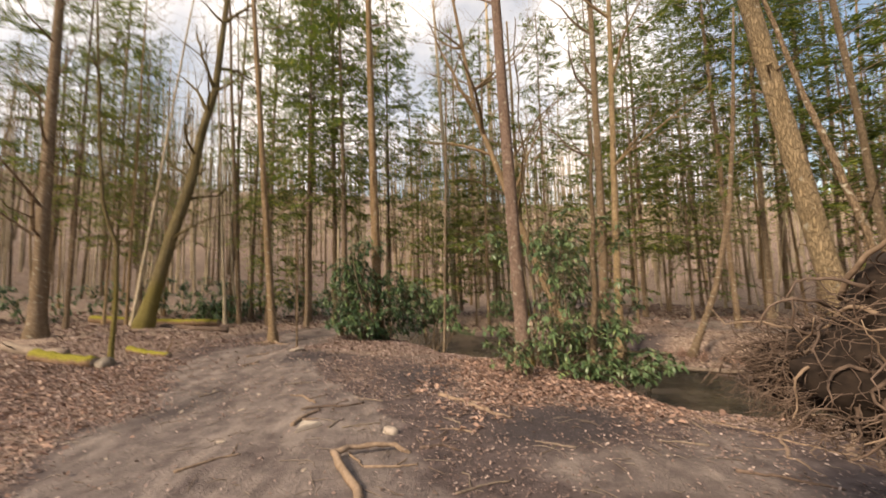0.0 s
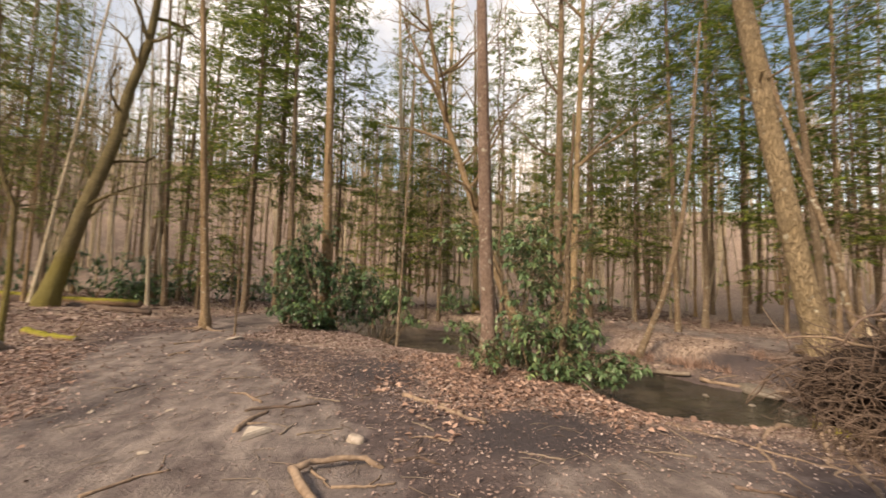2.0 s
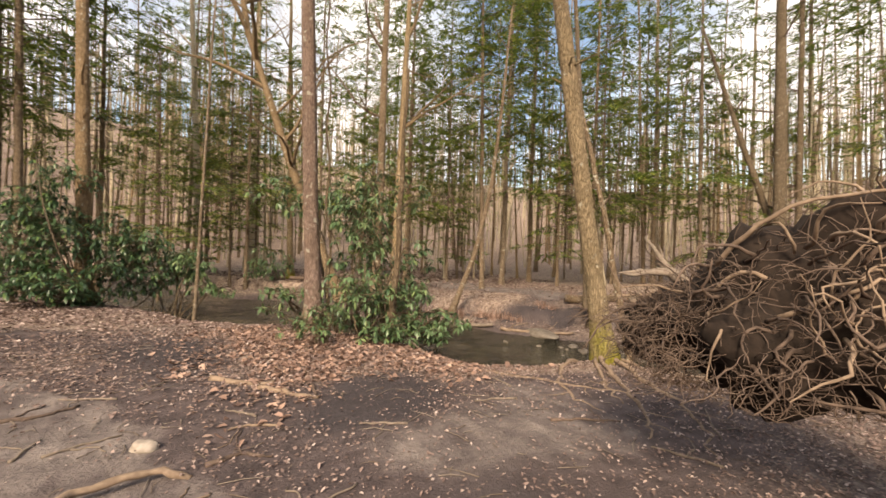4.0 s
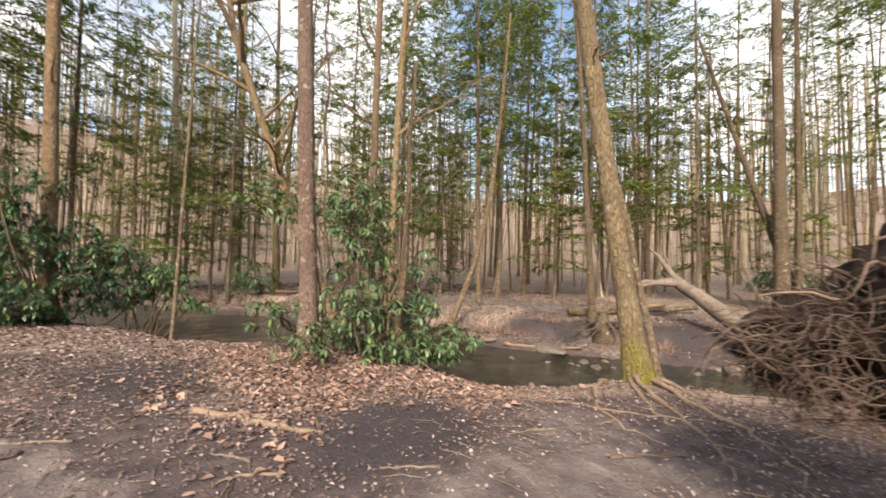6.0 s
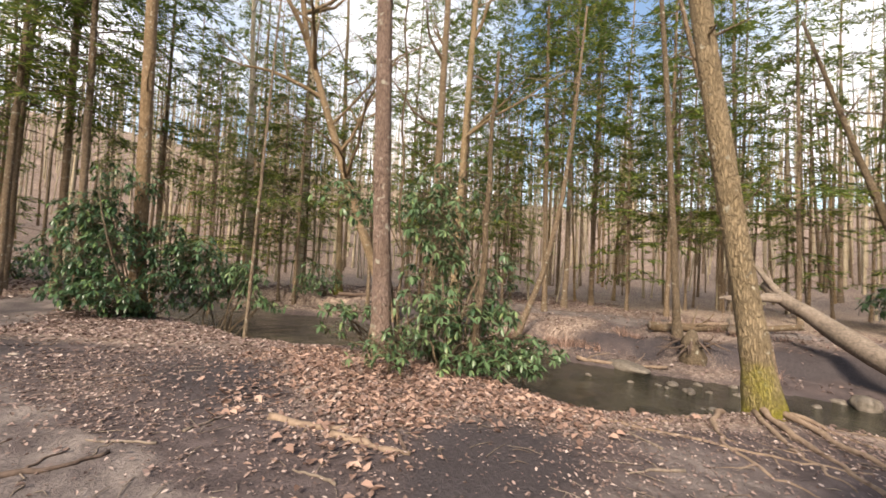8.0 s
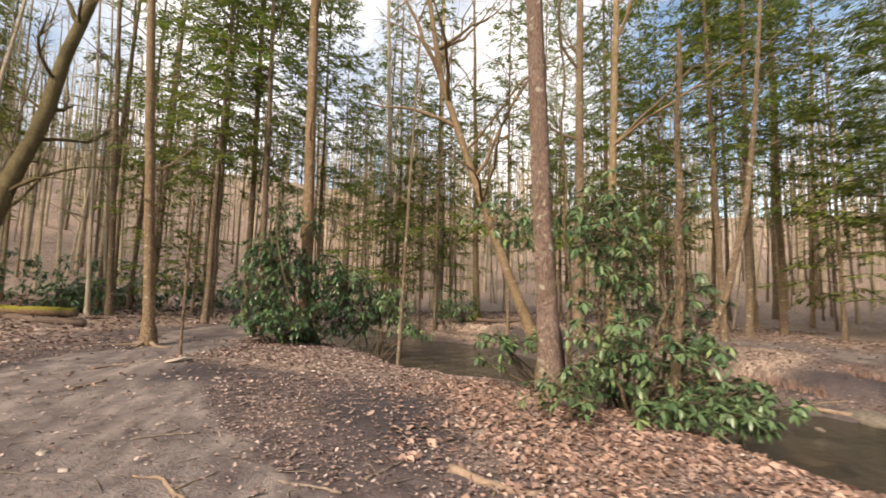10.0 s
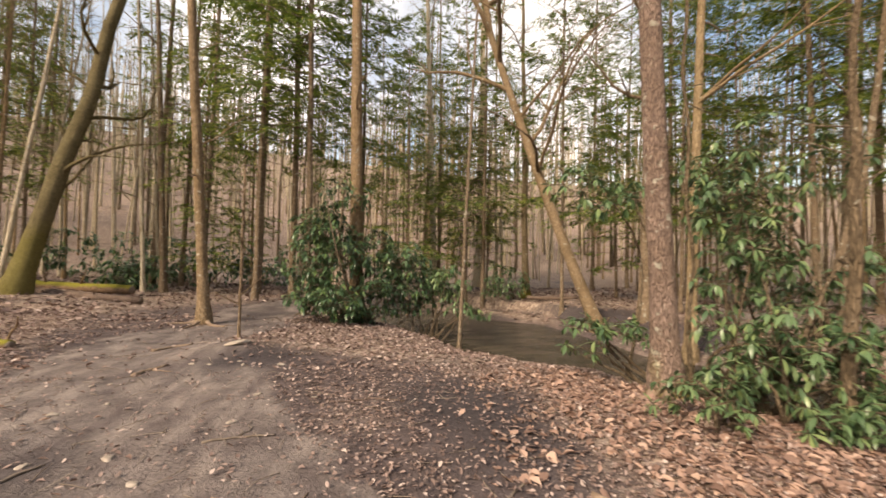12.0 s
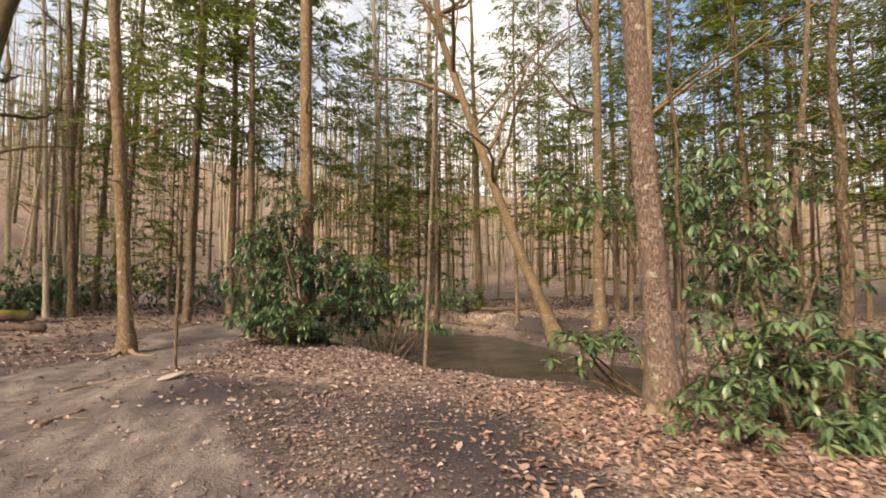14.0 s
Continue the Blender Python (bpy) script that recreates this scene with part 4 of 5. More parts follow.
ground_root("thick pale root looping out of the trodden soil", [(-0.66, 3.05, -0.05), (-0.76, 3.35, 0.0), (-0.95, 3.72, 0.03), (-1.03, 3.95, 0.04), (-0.90, 4.07, 0.04), (-0.68, 4.09, 0.05), (-0.50, 4.10, 0.03), (-0.36, 4.0, -0.03)], 0.035, 0.018, M_ROOT, 301, lift=0.02, n=22, wob=0.008)
for k, (pts, r0, r1) in enumerate((
        ([(-0.28, 4.08), (-0.05, 4.16), (0.1, 4.0)], 0.018, 0.008), ([(-0.72, 3.75), (-0.45, 3.72), (-0.3, 3.74)], 0.012, 0.006),
        ([(-1.68, 5.0), (-1.66, 5.3), (-1.52, 5.6)], 0.034, 0.020), ([(-1.75, 5.62), (-1.5, 5.72), (-1.2, 5.75), (-1.0, 5.85)], 0.020, 0.012),
        ([(0.03, 6.08), (0.2, 5.82), (0.40, 5.62), (0.58, 5.62)], 0.035, 0.015), ([(0.40, 5.5), (0.62, 5.2), (0.80, 5.0)], 0.034, 0.016),
        ([(0.86, 5.35), (0.80, 5.05), (0.60, 5.0)], 0.016, 0.008), ([(-3.86, 9.1), (-3.9, 9.35), (-3.72, 9.55)], 0.03, 0.015), ([(-4.35, 10.6), (-4.2, 10.85), (-3.95, 10.95)], 0.03, 0.012),
        ([(2.2, 3.35), (2.5, 3.2), (2.75, 3.0)], 0.014, 0.008), ([(-2.35, 3.95), (-2.1, 4.2), (-1.95, 4.25)], 0.014, 0.007), ([(-1.65, 5.9), (-1.9, 6.3), (-2.1, 6.35)], 0.016, 0.008),
        ([(-1.6, 7.9), (-1.2, 8.0), (-0.9, 7.9)], 0.012, 0.006), ([(0.3, 4.5), (0.1, 4.62), (-0.05, 4.6)], 0.012, 0.006))):
    ground_root("bare brown root or stick half sunk in the soil", pts, r0, r1, M_ROOT if k % 3 else M_ROOT_DARK, 310 + k, lift=0.008, n=12, wob=0.010)
for k, pts in enumerate((
        [(4.35, 4.3, 0.10), (3.9, 3.8, 0.02), (3.4, 3.3), (2.95, 2.85), (2.6, 2.7)], [(4.45, 4.2, 0.10), (4.1, 3.6, 0.02), (3.6, 2.95), (3.25, 2.55), (2.7, 2.3)], [(4.3, 4.45, 0.10), (3.7, 4.35, 0.02), (3.2, 4.0), (2.9, 3.6), (2.8, 3.2)],
        [(4.6, 4.2, 0.10), (4.5, 3.6), (4.2, 2.9), (3.9, 2.3)], [(4.35, 4.55, 0.08), (3.7, 5.0), (3.2, 5.3), (2.7, 5.75)], [(2.75, 5.6), (2.9, 4.9), (3.05, 4.2), (3.3, 3.5), (3.5, 3.2)], [(4.2, 4.2, 0.05), (3.6, 3.7), (3.35, 3.5), (3.1, 3.2)],
        [(4.7, 4.3, 0.05), (5.0, 3.9), (5.0, 3.3), (4.7, 2.7)], [(4.1, 4.5, 0.04), (3.5, 4.6), (3.1, 4.7), (2.85, 4.6)])):
    ground_root("long weathered root spreading over the creek bank", pts, 0.034 - 0.0015 * k, 0.009, M_ROOT, 330 + k, lift=-0.004, n=20, wob=0.022, forks=2, group="roots of the leaning tree")
for k, pts in enumerate(([(5.42, 4.22, 0.32), (5.62, 4.05, 0.16), (5.85, 3.85, 0.05), (6.0, 3.55)], [(5.42, 4.22, 0.25), (5.57, 4.37, 0.10), (5.87, 4.27, 0.03)], [(5.37, 4.17, 0.25), (5.22, 3.97, 0.08), (5.07, 3.67)])):
    ground_root("exposed curling root of the slim tree", pts, 0.03, 0.012, M_ROOT, 345 + k, lift=0.01, n=12, wob=0.012, group="roots of the slim tree")
for k, pts in enumerate(([(0.5, 11.72, 0.10), (0.6, 11.4, 0.08), (0.72, 11.05, 0.05), (0.9, 10.8), (1.3, 10.5)], [(0.47, 11.7, 0.08), (0.3, 11.4, 0.02), (0.15, 11.2)], [(0.54, 11.7, 0.08), (0.78, 11.4, 0.0), (0.92, 11.1, -0.02)], [(0.85, 10.8), (1.4, 10.6), (1.9, 10.5), (2.5, 10.0)])):
    ground_root("arched root at the eroded bank edge", pts, 0.048, 0.018, M_ROOT, 350 + k, lift=0.02, n=14, wob=0.012, group="roots of the sapling")
for k, (x, y, a) in enumerate(((-4.71, 13.5, 250), (-4.71, 13.5, 310), (-4.71, 13.5, 200), (1.64, 7.46, 230), (1.64, 7.46, 190))):
    c, s = math.cos(radians(a)), math.sin(radians(a))
    ground_root("buttress root at the foot of a tree", [(x, y, 0.10), (x + 0.3 * c, y + 0.3 * s, 0.0), (x + 0.75 * c + 0.1, y + 0.75 * s)], 0.06, 0.012, M_ROOT, 360 + k, lift=0.01, n=10, wob=0.01, group="buttress roots")


def log(label, a, b, r0, r1, mat, seed, stubs=2, bow=0.05, sides=14, group="fallen logs", ends=None):
    """A fallen trunk between two places, with broken stubs and sawn or torn ends."""
    rng = np.random.RandomState(seed)
    a, b_ = np.array(a, dtype=float), np.array(b, dtype=float)
    root = thing("fallen_log", label, "log", group, tuple(a))
    n = 12
    t = np.linspace(0, 1, n)[:, None]
    pts = (b_ - a) * t + np.sin(t * math.pi) * np.array([0, 0, -bow]) + rng.normal(0, 0.012, (n, 3))
    bd = Build()
    bd.tube(pts, np.linspace(r0, r1, n) * (1 + rng.uniform(-0.06, 0.08, n)), sides, 0.05, rng)
    stem = part("trunk", bd, mat, root)
    axis = unit(b_ - a)
    for k in range(stubs):
        i = rng.randint(1, n - 1)
        side = unit(np.cross(axis, rng.normal(0, 1, 3)))
        side[2] = abs(side[2])
        s = Build()
        s.tube(curve_path(pts[i], side + axis * 0.5, rng.uniform(0.3, 0.9), 5, rng, 0.15), np.linspace(r0 * 0.22, 0.008, 6), 6)
        part("broken_branch", s, mat, stem)
    for p, d, r in ((pts[0], -axis, r0), (pts[-1], axis, r1)):
        s = Build()
        s.tube([p, p + d * 0.012], [r * 0.86, r * 0.80], sides)
        part("cut_end", s, M_DEAD, stem)
    return root


log("large grey barkless fallen trunk sloping across the creek", (9.0, 3.2, -0.34), (10.8, 6.45, 1.30), 0.24, 0.13, M_DEAD, 401, 5, 0.10)
_fork = new("fallen_branch", None)
tagged(_fork, "crooked grey branch of the fallen trunk", "branch")
_fork.matrix_basis = pose(10.55, 6.0, 1.05)
for k, way in enumerate(((0.1, 0.9, 0.75), (-0.9, 0.35, 0.05), (-0.5, 0.8, 0.12))):
    rng = np.random.RandomState(410 + k)
    s = Build()
    s.tube(curve_path((0, 0, 0), way, 1.5, 9, rng, 0.16, -0.03 if k else 0.02), np.linspace(0.09, 0.025, 10), 8, 0.08, rng)
    part("limb", s, M_DEAD, _fork)
log("weathered log lying on the far bank", (9.2, 8.3, 0.20), (12.8, 6.4, 0.30), 0.10, 0.07, M_BARK, 402, 3)
log("weathered log lying on the far bank", (9.9, 8.7, 0.18), (13.4, 7.6, 0.24), 0.08, 0.05, M_ROOT, 403, 3)
log("weathered log lying on the far bank", (10.5, 7.0, 0.22), (13.6, 8.4, 0.22), 0.09, 0.06, M_DEAD, 404, 2)
log("driftwood log along the waterline", (5.75, 10.6, -0.50), (6.95, 8.9, -0.45), 0.06, 0.045, M_DEAD, 405, 3)
log("driftwood log along the waterline", (6.95, 8.6, -0.50), (7.9, 7.1, -0.45), 0.045, 0.03, M_ROOT, 406, 2)
log("pale barkless log lying in dry leaves", (-10.3, 11.1, gz(-10.3, 11.1) + 0.10), (-8.2, 10.2, gz(-8.2, 10.2) + 0.12), 0.12, 0.10, M_DEAD, 407, 1)
log("log thickly covered in yellow-green moss", (-8.7, 10.0, gz(-8.7, 10.0) + 0.10), (-7.05, 9.5, gz(-7.05, 9.5) + 0.10), 0.15, 0.13, M_MOSSLOG, 408, 0)
log("long mossy fallen trunk under the trees", (-15.5, 20.9, gz(-15.5, 20.9) + 0.16), (-8.7, 18.6, gz(-8.7, 18.6) + 0.22), 0.20, 0.14, M_MOSSLOG, 409, 2)
log("reddish-brown fallen trunk under the trees", (-13.0, 18.9, gz(-13, 18.9) + 0.13), (-7.5, 16.7, gz(-7.5, 16.7) + 0.10), 0.15, 0.09, M_ROOT_DARK, 411, 2)
log("mossy branch lying at the edge of the path", (-7.6, 11.4, gz(-7.6, 11.4) + 0.06), (-6.3, 10.8, gz(-6.3, 10.8) + 0.06), 0.10, 0.07, M_MOSSLOG, 412, 1)
log("dead branch on the creek bank", (4.8, 18.9, gz(4.8, 18.9) + 0.15), (7.0, 18.2, gz(7.0, 18.2) + 0.15), 0.08, 0.04, M_ROOT_DARK, 413, 2)
ground_root("thin pale stick lying from the shrub to the water", [(2.5, 6.5, 0.22), (2.85, 6.15, 0.10), (3.15, 5.9, 0.03), (3.6, 5.65, 0.02)], 0.016, 0.010, M_DEAD, 420, "stick", "stick", "loose sticks", 0.012, 12, 0.008, 1)
for k, (x, y, a, l) in enumerate(((0.2, 3.3, 20, 0.5), (-1.2, 5.0, 70, 0.35), (2.2, 4.0, 160, 0.45), (3.3, 2.5, 30, 0.6), (2.5, 2.4, 100, 0.5), (-0.4, 6.2, 45, 0.5), (-2.2, 7.2, 10, 0.5), (-0.9, 4.9, 15, 0.4), (-1.45, 5.72, 5, 0.55), (1.0, 4.1, 140, 0.4), (0.1, 4.95, 120, 0.35), (-3.4, 6.8, 60, 0.4), (-0.95, 6.0, 150, 0.5), (2.7, 4.5, 75, 0.6))):
    c, s = math.cos(radians(a)) * l / 2, math.sin(radians(a)) * l / 2
    ground_root("thin dry stick on the forest floor", [(x - c, y - s), (x, y + 0.02), (x + c, y + s)], 0.011, 0.006, M_DEAD, 430 + k, "stick", "stick", "loose sticks", 0.008, 8, 0.008, 1)


def stone(label, at, size, mat, seed, z=None, group="stones", flat=0.6):
    """A rounded, uneven stone bedded in its support."""
    rng = np.random.RandomState(seed)
    bm = bmesh.new()
    bmesh.ops.create_icosphere(bm, subdivisions=3, radius=1.0)
    ph = rng.uniform(0, 6.28, 6)
    for v in bm.verts:
        n = v.co.copy()
        k = 1 + 0.13 * math.sin(3 * n.x + ph[0]) * math.cos(2.5 * n.y + ph[1]) + 0.09 * math.sin(5 * n.z + 4 * n.x + ph[2]) + 0.05 * math.sin(9 * n.y + ph[3])
        v.co = Vector((n.x * size[0] * k, n.y * size[1] * k, max(n.z, -0.55) * size[2] * k))
    me = bpy.data.meshes.new("stone")
    bm.to_mesh(me)
    bm.free()
    me.polygons.foreach_set("use_smooth", [True] * len(me.polygons))
    me.materials.append(mat)
    ob = tagged(new("stone", me), label, "stone", group)
    ob.matrix_basis = pose(at[0], at[1], (gz(*at) if z is None else z) + size[2] * flat * 0.4, rng.normal(0, 4), rng.normal(0, 4), rng.uniform(0, 360))
    return ob


stone("small round pale stone on the trodden soil", (-0.57, 4.62), (0.085, 0.07, 0.055), M_STONE, 501)
stone("flat pale stone at the foot of a sapling", (-3.08, 10.16), (0.17, 0.12, 0.035), M_STONE_PALE, 502)
stone("flat grey slab at the water's edge", (7.45, 7.7), (0.46, 0.22, 0.11), M_STONE_CREEK, 503, WATER_Z + 0.03)
stone("dark boulder in the leaf litter", (-6.9, 9.55), (0.22, 0.2, 0.16), M_STONE_CREEK, 504)
stone("pale stone in the path's far end", (-3.2, 20.0), (0.25, 0.2, 0.1), M_STONE, 505)
stone("block of pale rock under the fallen trunk", (8.9, 4.4), (0.24, 0.18, 0.16), M_STONE_CREEK, 506, WATER_Z + 0.02)
srng = np.random.RandomState(5)
for k in range(22):
    x0, y0 = ((7.0, 6.5), (7.5, 5.7), (6.4, 6.9), (6.0, 5.6), (8.2, 4.6), (7.2, 7.1))[k % 6]
    s = srng.uniform(0.04, 0.14)
    stone("wet cobble in the shallow creek", (x0 + srng.normal(0, 0.45), y0 + srng.normal(0, 0.5)), (s, s * srng.uniform(0.6, 0.9), s * 0.5), M_STONE_CREEK, 510 + k, WATER_Z - 0.01, "creek cobbles")
for k in range(30):
    x, y = srng.uniform(-4.2, -0.6), srng.uniform(2.6, 9.5)
    s = srng.uniform(0.015, 0.04)
    stone("small pale pebble pressed into the path", (x - 0.25 * (y - 4), y), (s * 1.5, s, s * 0.5), M_STONE, 550 + k, None, "path pebbles")
# a thin pale wedge of stone beside the short root
bm = bmesh.new()
bmesh.ops.create_cone(bm, cap_ends=True, segments=3, radius1=0.17, radius2=0.12, depth=0.06)
bmesh.ops.bevel(bm, geom=list(bm.edges), offset=0.012, segments=2, affect="EDGES")
bmesh.ops.subdivide_edges(bm, edges=list(bm.edges), cuts=1)
me = bpy.data.meshes.new("stone_wedge")
bm.to_mesh(me)
bm.free()
me.materials.append(M_STONE_PALE)
wedge = tagged(new("stone_wedge", me), "pale three-cornered stone set in the path", "stone")
wedge.matrix_basis = pose(-1.50, 4.88, gz(-1.50, 4.88) + 0.034, 8, -3, 40) @ Matrix.Diagonal((1.25, 0.80, 0.9, 1))

# the short dark stump beside the path
rng = np.random.RandomState(600)
stump = thing("stump", "short dark broken stump beside the path", "stump", at=(-2.86, 14.9, gz(-2.86, 14.9)))
b = Build()
b.tube(curve_path((0, 0, -0.1), (0.02, 0, 1), 0.62, 6, rng, 0.05), [0.10, 0.075, 0.062, 0.06, 0.055, 0.045, 0.02], 10, 0.12, rng)
part("trunk", b, M_BARK_DARK, stump)
for k in range(4):
    b = Build()
    a = 1.5 * k
    b.tube([(0, 0, 0.04), (0.12 * math.cos(a), 0.12 * math.sin(a), 0.03), (0.3 * math.cos(a), 0.3 * math.sin(a), -0.03)], [0.04, 0.03, 0.01], 6)
    part("root", b, M_BARK_DARK, stump)
brush = thing("brush_pile", "heap of dead twigs and dry leaves under the shrub", "brush", at=(-2.15, 13.5, gz(-2.15, 13.5)))
for k in range(26):
    b = Build()
    a = rng.uniform(0, 6.28)
    p = np.array([rng.normal(0, 0.28), rng.normal(0, 0.2), rng.uniform(0.0, 0.12)])
    b.tube(curve_path(p, (math.cos(a), math.sin(a), rng.uniform(-0.1, 0.5)), rng.uniform(0.3, 0.7), 5, rng, 0.15), np.linspace(0.012, 0.004, 6), 5)
    part("twig", b, M_ROOT_DARK, brush)
dark_stump = thing("root_stump", "dark eroded stump with torn roots on the far bank", "stump", at=(8.85, 7.1, gz(8.85, 7.1)))
b = Build()
b.tube([(0, 0, -0.4), (0.02, 0, 0.0), (0, 0.03, 0.30), (0.02, 0, 0.55)], [0.32, 0.27, 0.17, 0.07], 12, 0.22, rng)
part("trunk", b, M_BARK_DARK, dark_stump)
for k in range(22):
    b = Build()
    a = rng.uniform(0, 6.28)
    b.tube(curve_path((0.22 * math.cos(a), 0.22 * math.sin(a), rng.uniform(0.0, 0.4)), (math.cos(a), math.sin(a), rng.uniform(-0.8, 0.2)), rng.uniform(0.2, 0.7), 5, rng, 0.2, -0.06), np.linspace(0.03, 0.006, 6), 5)
    part("root", b, M_ROOT_DARK, dark_stump)


# tufts of dry grass on the far bank
def grass_tuft(at, blades, height, seed):
    rng = np.random.RandomState(seed)
    root = thing("grass_tuft", "tuft of dry orange-brown grass on the far bank", "grass", "dry grass tufts", (at[0], at[1], gz(*at)))
    b = Build()
    for k in range(blades):
        a, out = rng.uniform(0, 6.28), rng.uniform(0.1, 0.9)
        h = height * rng.uniform(0.5, 1.1)
        base = np.array([rng.normal(0, 0.07), rng.normal(0, 0.07), -0.02])
        d = np.array([math.cos(a), math.sin(a), 0.0])
        t = np.array([0, 0.4, 0.75, 1.0])[:, None]
        mid = base + d * out * h * t ** 1.8 + np.array([0, 0, 1.0]) * h * (t - 0.45 * out * t ** 2.5)
        w = np.array([-d[1], d[0], 0]) * np.array([0.006, 0.005, 0.003, 0.0008])[:, None]
        n0 = np.arange(3)[:, None]
        b.add(np.concatenate([mid + w, mid - w]), n0 + np.array([[0, 1, 5, 4]]))
    tagged(part("blade", b, M_DRIFT, root, "", False), kind="stuff")


grng = np.random.RandomState(990)
for k in range(34):
    u = grng.rand()
    x, y = (6.2 + 2.6 * u + grng.normal(0, 0.25), 10.9 - 2.6 * u + grng.normal(0, 0.3)) if k % 4 else (grng.uniform(8.3, 12.5), grng.uniform(5.5, 9.5))
    if poly_dist(np.array([x]), np.array([y]), FAR_BANK)[0] > 0.25 and not inside(np.array([x]), np.array([y]), CREEK)[0]:
        grass_tuft((x, y), 46, grng.uniform(0.18, 0.42), 991 + k)


# ---- the upturned root plate ----
rng = np.random.RandomState(700)
PLATE = np.array([2.03, 1.55, 1.08])
ALONG, OUT = unit((-0.36, 0.93, 0.0)), unit((-0.93, -0.36, 0.0))
plate = thing("uprooted_root_plate", "upturned root plate with tangled brown roots and dark soil", "root plate", at=(2.37, 0.82, gz(2.37, 0.82)))
po = np.array([2.37, 0.82, gz(2.37, 0.82)])
bm = bmesh.new()
bmesh.ops.create_icosphere(bm, subdivisions=5, radius=1.0)
for v in bm.verts:
    n = np.array(v.co)
    low = np.array([0.20, -0.30, -0.05]) * max(0.0, -n[2]) * max(0.0, 0.4 - n.dot(ALONG))
    q = PLATE + ALONG * n.dot(ALONG) * 0.86 + OUT * n.dot(OUT) * 0.40 + np.array([0, 0, n[2] * ((0.60 - 0.29 * n.dot(ALONG)) if n[2] > 0 else 0.40) - 0.05 * n.dot(ALONG)]) + low
    k = noise.noise(Vector(q * 3.2)) * 0.24 + noise.noise(Vector(q * 9.0)) * 0.12 + noise.noise(Vector(q * 22.0)) * 0.05
    v.co = Vector(q + n * k - po)
me = bpy.data.meshes.new("soil")
bm.to_mesh(me)
bm.free()
me.polygons.foreach_set("use_smooth", [True] * len(me.polygons))
me.materials.append(M_SOIL_SHADED)
part("soil", me, None, plate, "clinging earth, darkened in colour for the shaded front")
fine = Build()
for k in range(1250):
    big = k < 130
    n = unit(rng.normal(0, 1, 3) + OUT * 0.9 + ALONG * (rng.uniform(-0.4, 0.9) if k % 3 else 2.0))
    if big:
        n = unit(rng.normal(0, 0.6, 3) + OUT * 1.3 + ALONG * rng.uniform(-1.3, 0.6) + np.array([0, 0, 0.5]))
    s = PLATE + ALONG * n.dot(ALONG) * 0.88 + OUT * n.dot(OUT) * 0.44 + np.array([0, 0, n[2] * ((0.58 - 0.29 * n.dot(ALONG)) if n[2] > 0 else 0.38) - 0.05 * n.dot(ALONG)])
    way = n * 0.5 + ALONG * rng.uniform(-0.7, 0.55) + OUT * rng.uniform(-0.1, 0.4) + np.array([0, 0, rng.uniform(-0.35, 0.20)])
    ln = rng.uniform(0.22, 0.55) if big else rng.uniform(0.10, 0.36)
    if s[2] < 0.75:
        ln *= 0.6
    pts = curve_path(s, way, ln, 9, rng, 0.36, -0.03)
    if pts[-1, 2] < 0.35 and s.dot(ALONG) > 0.55:
        pts[:, 2] = s[2] + (pts[:, 2] - s[2]) * 0.35
    floor_z = 0.82 - 0.10 * (s - PLATE).dot(ALONG) if (s - PLATE).dot(ALONG) > -0.75 else 0.35
    pts[:, 2] = np.where(pts[:, 2] < floor_z, floor_z - 0.25 * (floor_z - pts[:, 2]), pts[:, 2])
    r = rng.uniform(0.006, 0.012) if big else rng.uniform(0.0014, 0.0042)
    if big:
        b = Build()
        b.tube(pts - po, np.linspace(r, r * 0.25, 10), 7, 0.10, rng)
        part("root", b, M_ROOT if k % 3 == 0 else M_ROOT_DARK, plate)
    else:
        fine.tube(pts - po, np.linspace(r, 0.0015, 10), 4, cap=False)
# the earth foot on which the far end of the plate still stands
b = Build()
foot = PLATE + ALONG * -0.78
foot_z = gz(foot[0], foot[1])
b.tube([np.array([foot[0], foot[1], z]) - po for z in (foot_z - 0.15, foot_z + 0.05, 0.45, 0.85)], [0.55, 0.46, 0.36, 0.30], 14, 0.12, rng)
part("earth_foot", b, M_SOIL_SHADED, plate)
# roots that hang to the ground and the pale arch along the top
for k in range(26):
    u = rng.uniform(-1.5, -1.0)
    s = PLATE + ALONG * u + OUT * rng.uniform(0.15, 0.5) + np.array([0, 0, rng.uniform(-0.45, 0.0)])
    end = np.array([s[0] + rng.normal(0, 0.12) - 0.10, s[1] + rng.normal(0, 0.12), 0.0])
    end[2] = gz(end[0], end[1]) - 0.02 + 0.0
    t = np.linspace(0, 1, 10)[:, None]
    pts = s + (end - s) * t + np.cumsum(rng.normal(0, 0.018, (10, 3)), 0) * (1 - t)
    b = Build()
    b.tube(pts - po, np.linspace(rng.uniform(0.008, 0.022), 0.004, 10), 6, 0.1, rng)
    part("hanging_root", b, M_ROOT if k % 2 else M_ROOT_DARK, plate)
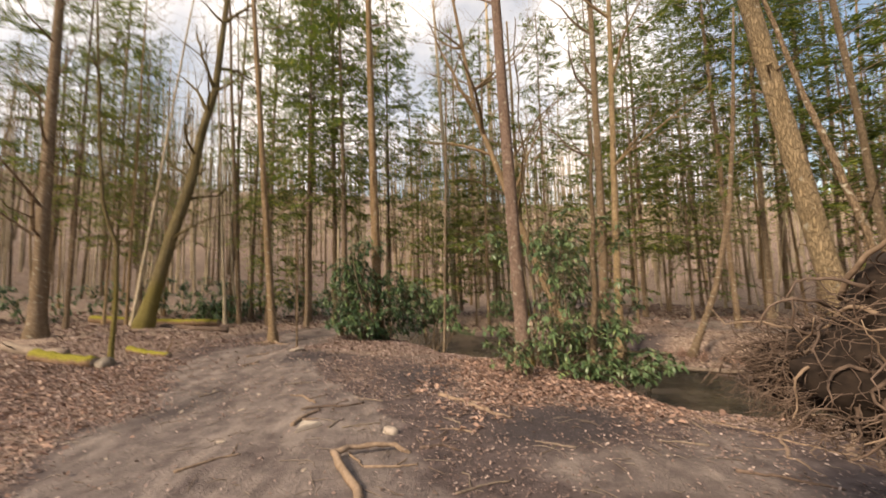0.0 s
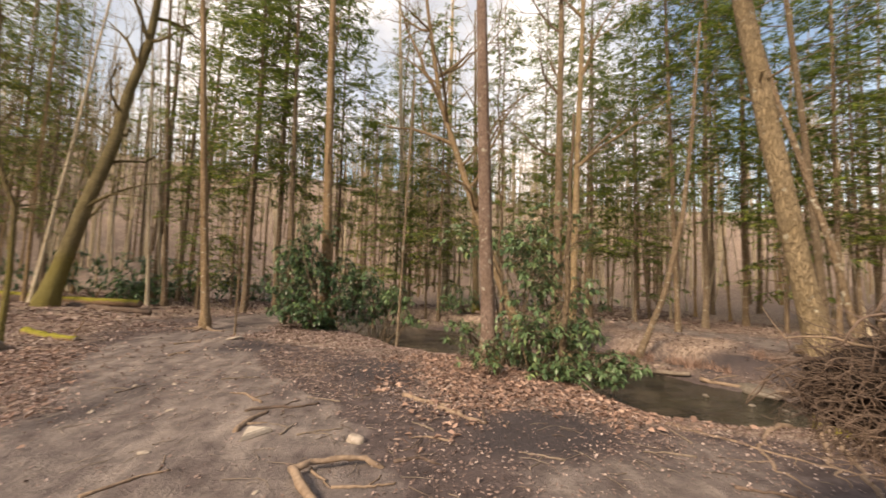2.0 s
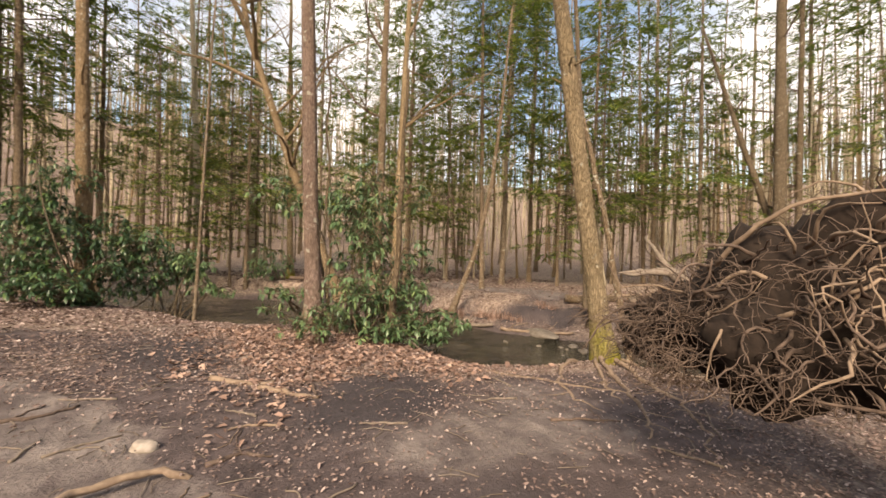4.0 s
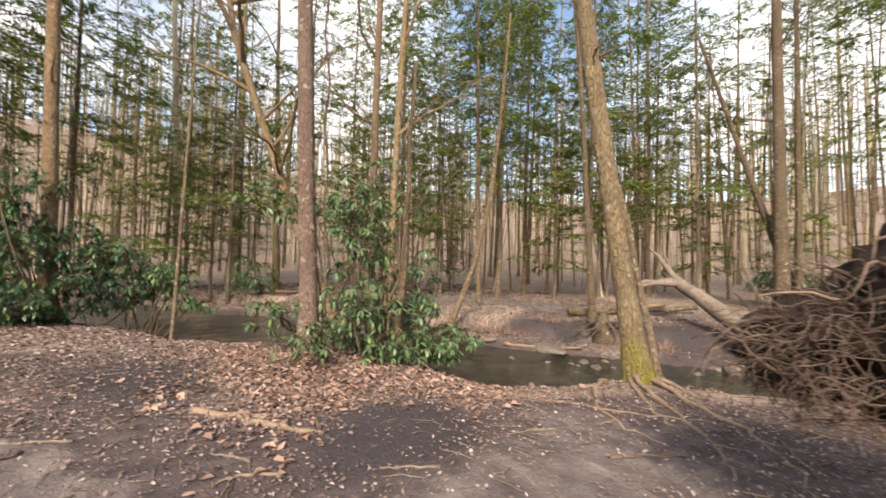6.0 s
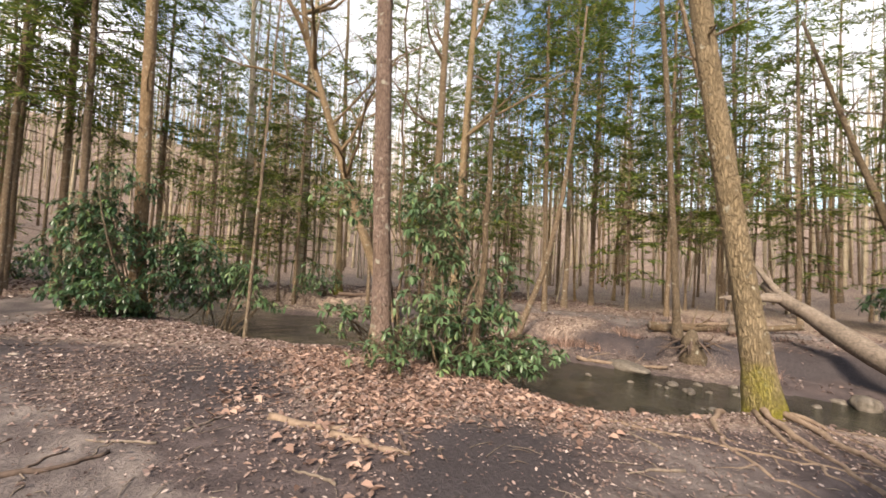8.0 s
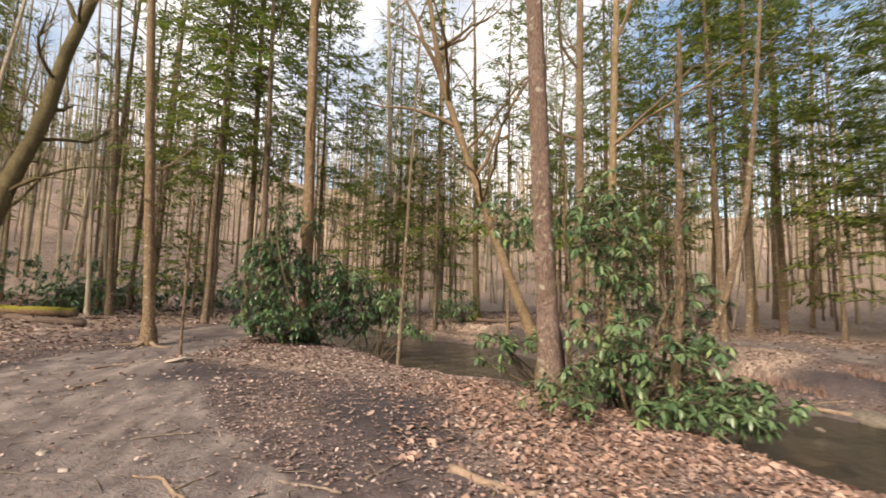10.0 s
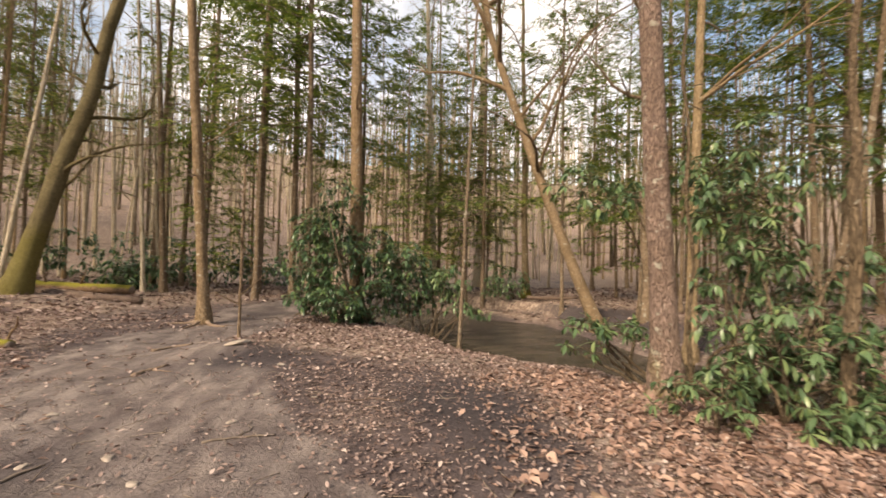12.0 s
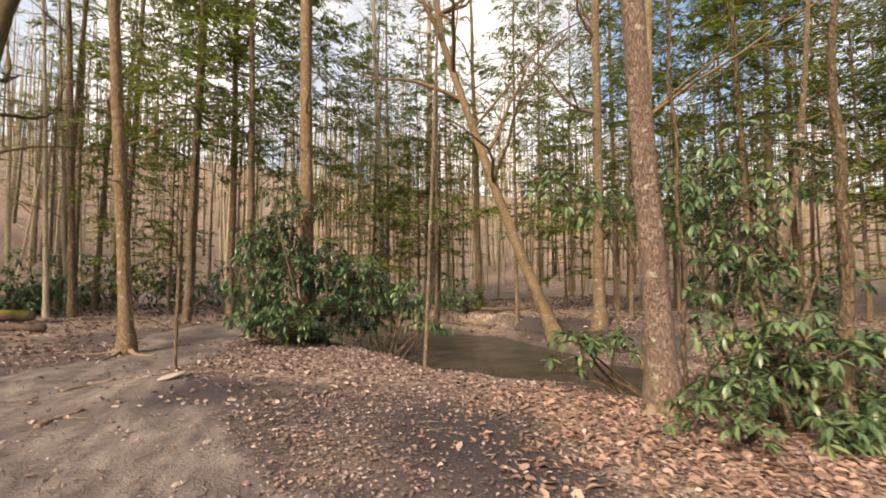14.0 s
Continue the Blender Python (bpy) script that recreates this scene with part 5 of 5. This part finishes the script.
for k, pts in enumerate(([(1.72, 1.98, 1.40), (1.66, 1.80, 1.56), (1.70, 1.60, 1.66), (1.80, 1.30, 1.70), (1.95, 0.95, 1.62)], [(1.62, 1.75, 1.12), (1.56, 1.62, 1.26), (1.60, 1.42, 1.36), (1.72, 1.25, 1.38)], [(1.70, 2.30, 1.00), (1.62, 2.10, 1.06), (1.58, 1.85, 1.05), (1.62, 1.60, 1.10)])):
    b = Build()
    p = np.array(pts)
    s = np.linspace(0, len(p) - 1, 16)
    q = np.stack([np.interp(s, range(len(p)), p[:, i]) for i in range(3)], 1) + np.cumsum(rng.normal(0, 0.009, (16, 3)), 0)
    b.tube(q - po, np.linspace(0.014, 0.005, 16), 8, 0.08, rng)
    part("root", b, M_ROOT, plate, "pale weathered arching root")
tagged(part("fine_root_mat", fine, M_ROOT_DARK, plate), kind="stuff")

bm = bmesh.new()
bmesh.ops.create_icosphere(bm, subdivisions=3, radius=0.042)
for v in bm.verts:
    v.co += v.co.normalized() * 0.018 * noise.noise(v.co * 32.0)
me = bpy.data.meshes.new("earth_clod")
bm.to_mesh(me)
bm.free()
me.polygons.foreach_set("use_smooth", [True] * len(me.polygons))
me.materials.append(M_ROOT)
clod = part("earth_clod", me, None, plate, "pale yellowish clod of earth")
clod.location = Vector((1.59, 1.84, 1.15)) - Vector(po)


# ---- leaf litter ----
def litter(name, label, n, xr, yr, size, seed, base=0.0, mat=None, fade=0.0):
    r = np.random.RandomState(seed)
    x, y = r.uniform(*xr, n), r.uniform(*yr, n)
    p, l, d, m = masks(x, y)
    keep = (r.rand(n) < np.clip((l * 1.1 + base + 0.10 * (1 - p)) * (1 - 0.75 * d), 0.012, 1)) & ~inside(x, y, CREEK) & (ground_z(x, y) > WATER_Z + 0.06)
    if fade:
        edge = np.minimum(np.minimum(x - xr[0], xr[1] - x), np.minimum(y - yr[0], yr[1] - y)) + 0.35 * fade * waves(x, y, 2.4, 61)
        keep &= r.rand(n) < smooth01(edge, 0.0, fade)
    x, y = x[keep], y[keep]
    k = len(x)
    z = ground_z(x, y) + r.uniform(0.004, 0.030, k)
    a, tilt = r.uniform(0, 6.28, k), r.normal(0, 0.28, (k, 2))
    s = size * r.uniform(0.45, 1.3, k)
    ax = np.stack([np.cos(a), np.sin(a), tilt[:, 0]], 1) * s[:, None]
    sd = np.stack([-np.sin(a), np.cos(a), tilt[:, 1]], 1) * (s * r.uniform(0.35, 0.7, k))[:, None]
    up = np.array([0, 0, 1.0]) * (s * r.uniform(-0.15, 0.40, k))[:, None]
    c = np.stack([x, y, z], 1)
    v = np.stack([c - ax * 0.5, c - ax * 0.12 + sd * 0.5 + up, c + ax * 0.25 + sd * 0.42 + up * 0.8, c + ax * 0.5 + up * 0.3, c + ax * 0.22 - sd * 0.45 + up * 0.7, c - ax * 0.15 - sd * 0.5 + up], 1).reshape(-1, 3)
    i = np.arange(k)[:, None] * 6
    f = np.concatenate([i + np.array([[0, 1, 2, 3]]), i + np.array([[0, 3, 4, 5]])], 0)
    b = Build()
    b.add(v, f)
    return tagged(part(name, b, mat or M_LITTER, None, "", False), label, "leaf litter", kind="stuff")


litter("leaf_litter", "dry tan and pinkish fallen leaves over the ground", 94000, (-5.5, 4.6), (0.8, 5.6), 0.029, 801, 0.03)
litter("leaf_litter", "dry tan and pinkish fallen leaves round the clearing", 84000, (-8, 4.6), (5.4, 9.2), 0.038, 806, 0.03)
litter("leaf_litter", "dry tan fallen leaves beside the path", 36000, (-10.5, 7), (9.0, 14.5), 0.065, 805, 0.05)
litter("leaf_litter", "dry tan leaves and grass over the far bank", 16000, (4.8, 14), (3.5, 15), 0.07, 807)
litter("leaf_litter", "dry tan fallen leaves under the trees", 18000, (-20, 16), (13.5, 26), 0.14, 802)
litter("leaf_litter", "deep drift of large orange-brown dead leaves", 15000, (-0.5, 3.7), (4.3, 9.2), 0.078, 803, 0.0, M_DRIFT, 1.3)
litter("leaf_litter", "pinkish-brown oak leaves beside the worn path", 11000, (-10, -2.6), (1.8, 10.5), 0.078, 810, 0.0, M_DRIFT, 1.0)
litter("leaf_litter", "dry fallen leaves behind the clearing", 3000, (-14, 12), (-9, 0.8), 0.08, 808, 0.05)
litter("leaf_litter", "dry fallen leaves in the wood beside the path", 13000, (-15, -5.4), (0.8, 9.1), 0.08, 809, 0.05)
twigs = Build()
r = np.random.RandomState(804)
for k in range(760):
    x, y = r.uniform(-6, 5.2), r.uniform(0.8, 11.5)
    if inside(np.array([x]), np.array([y]), CREEK)[0]:
        continue
    a, l = r.uniform(0, 6.28), r.uniform(0.05, 0.30)
    x2, y2 = x + l * math.cos(a), y + l * math.sin(a)
    m = ((x + x2) / 2 + r.normal(0, 0.015), (y + y2) / 2 + r.normal(0, 0.015))
    zz = ground_z(np.array([x, m[0], x2]), np.array([y, m[1], y2])) + 0.008
    twigs.tube([(x, y, zz[0]), (*m, zz[1] + 0.006), (x2, y2, zz[2])], [0.004, 0.0035, 0.002], 3, cap=False)
tagged(part("twig_litter", twigs, M_DEAD), "thin dry twigs scattered over the soil", "twigs", kind="stuff")
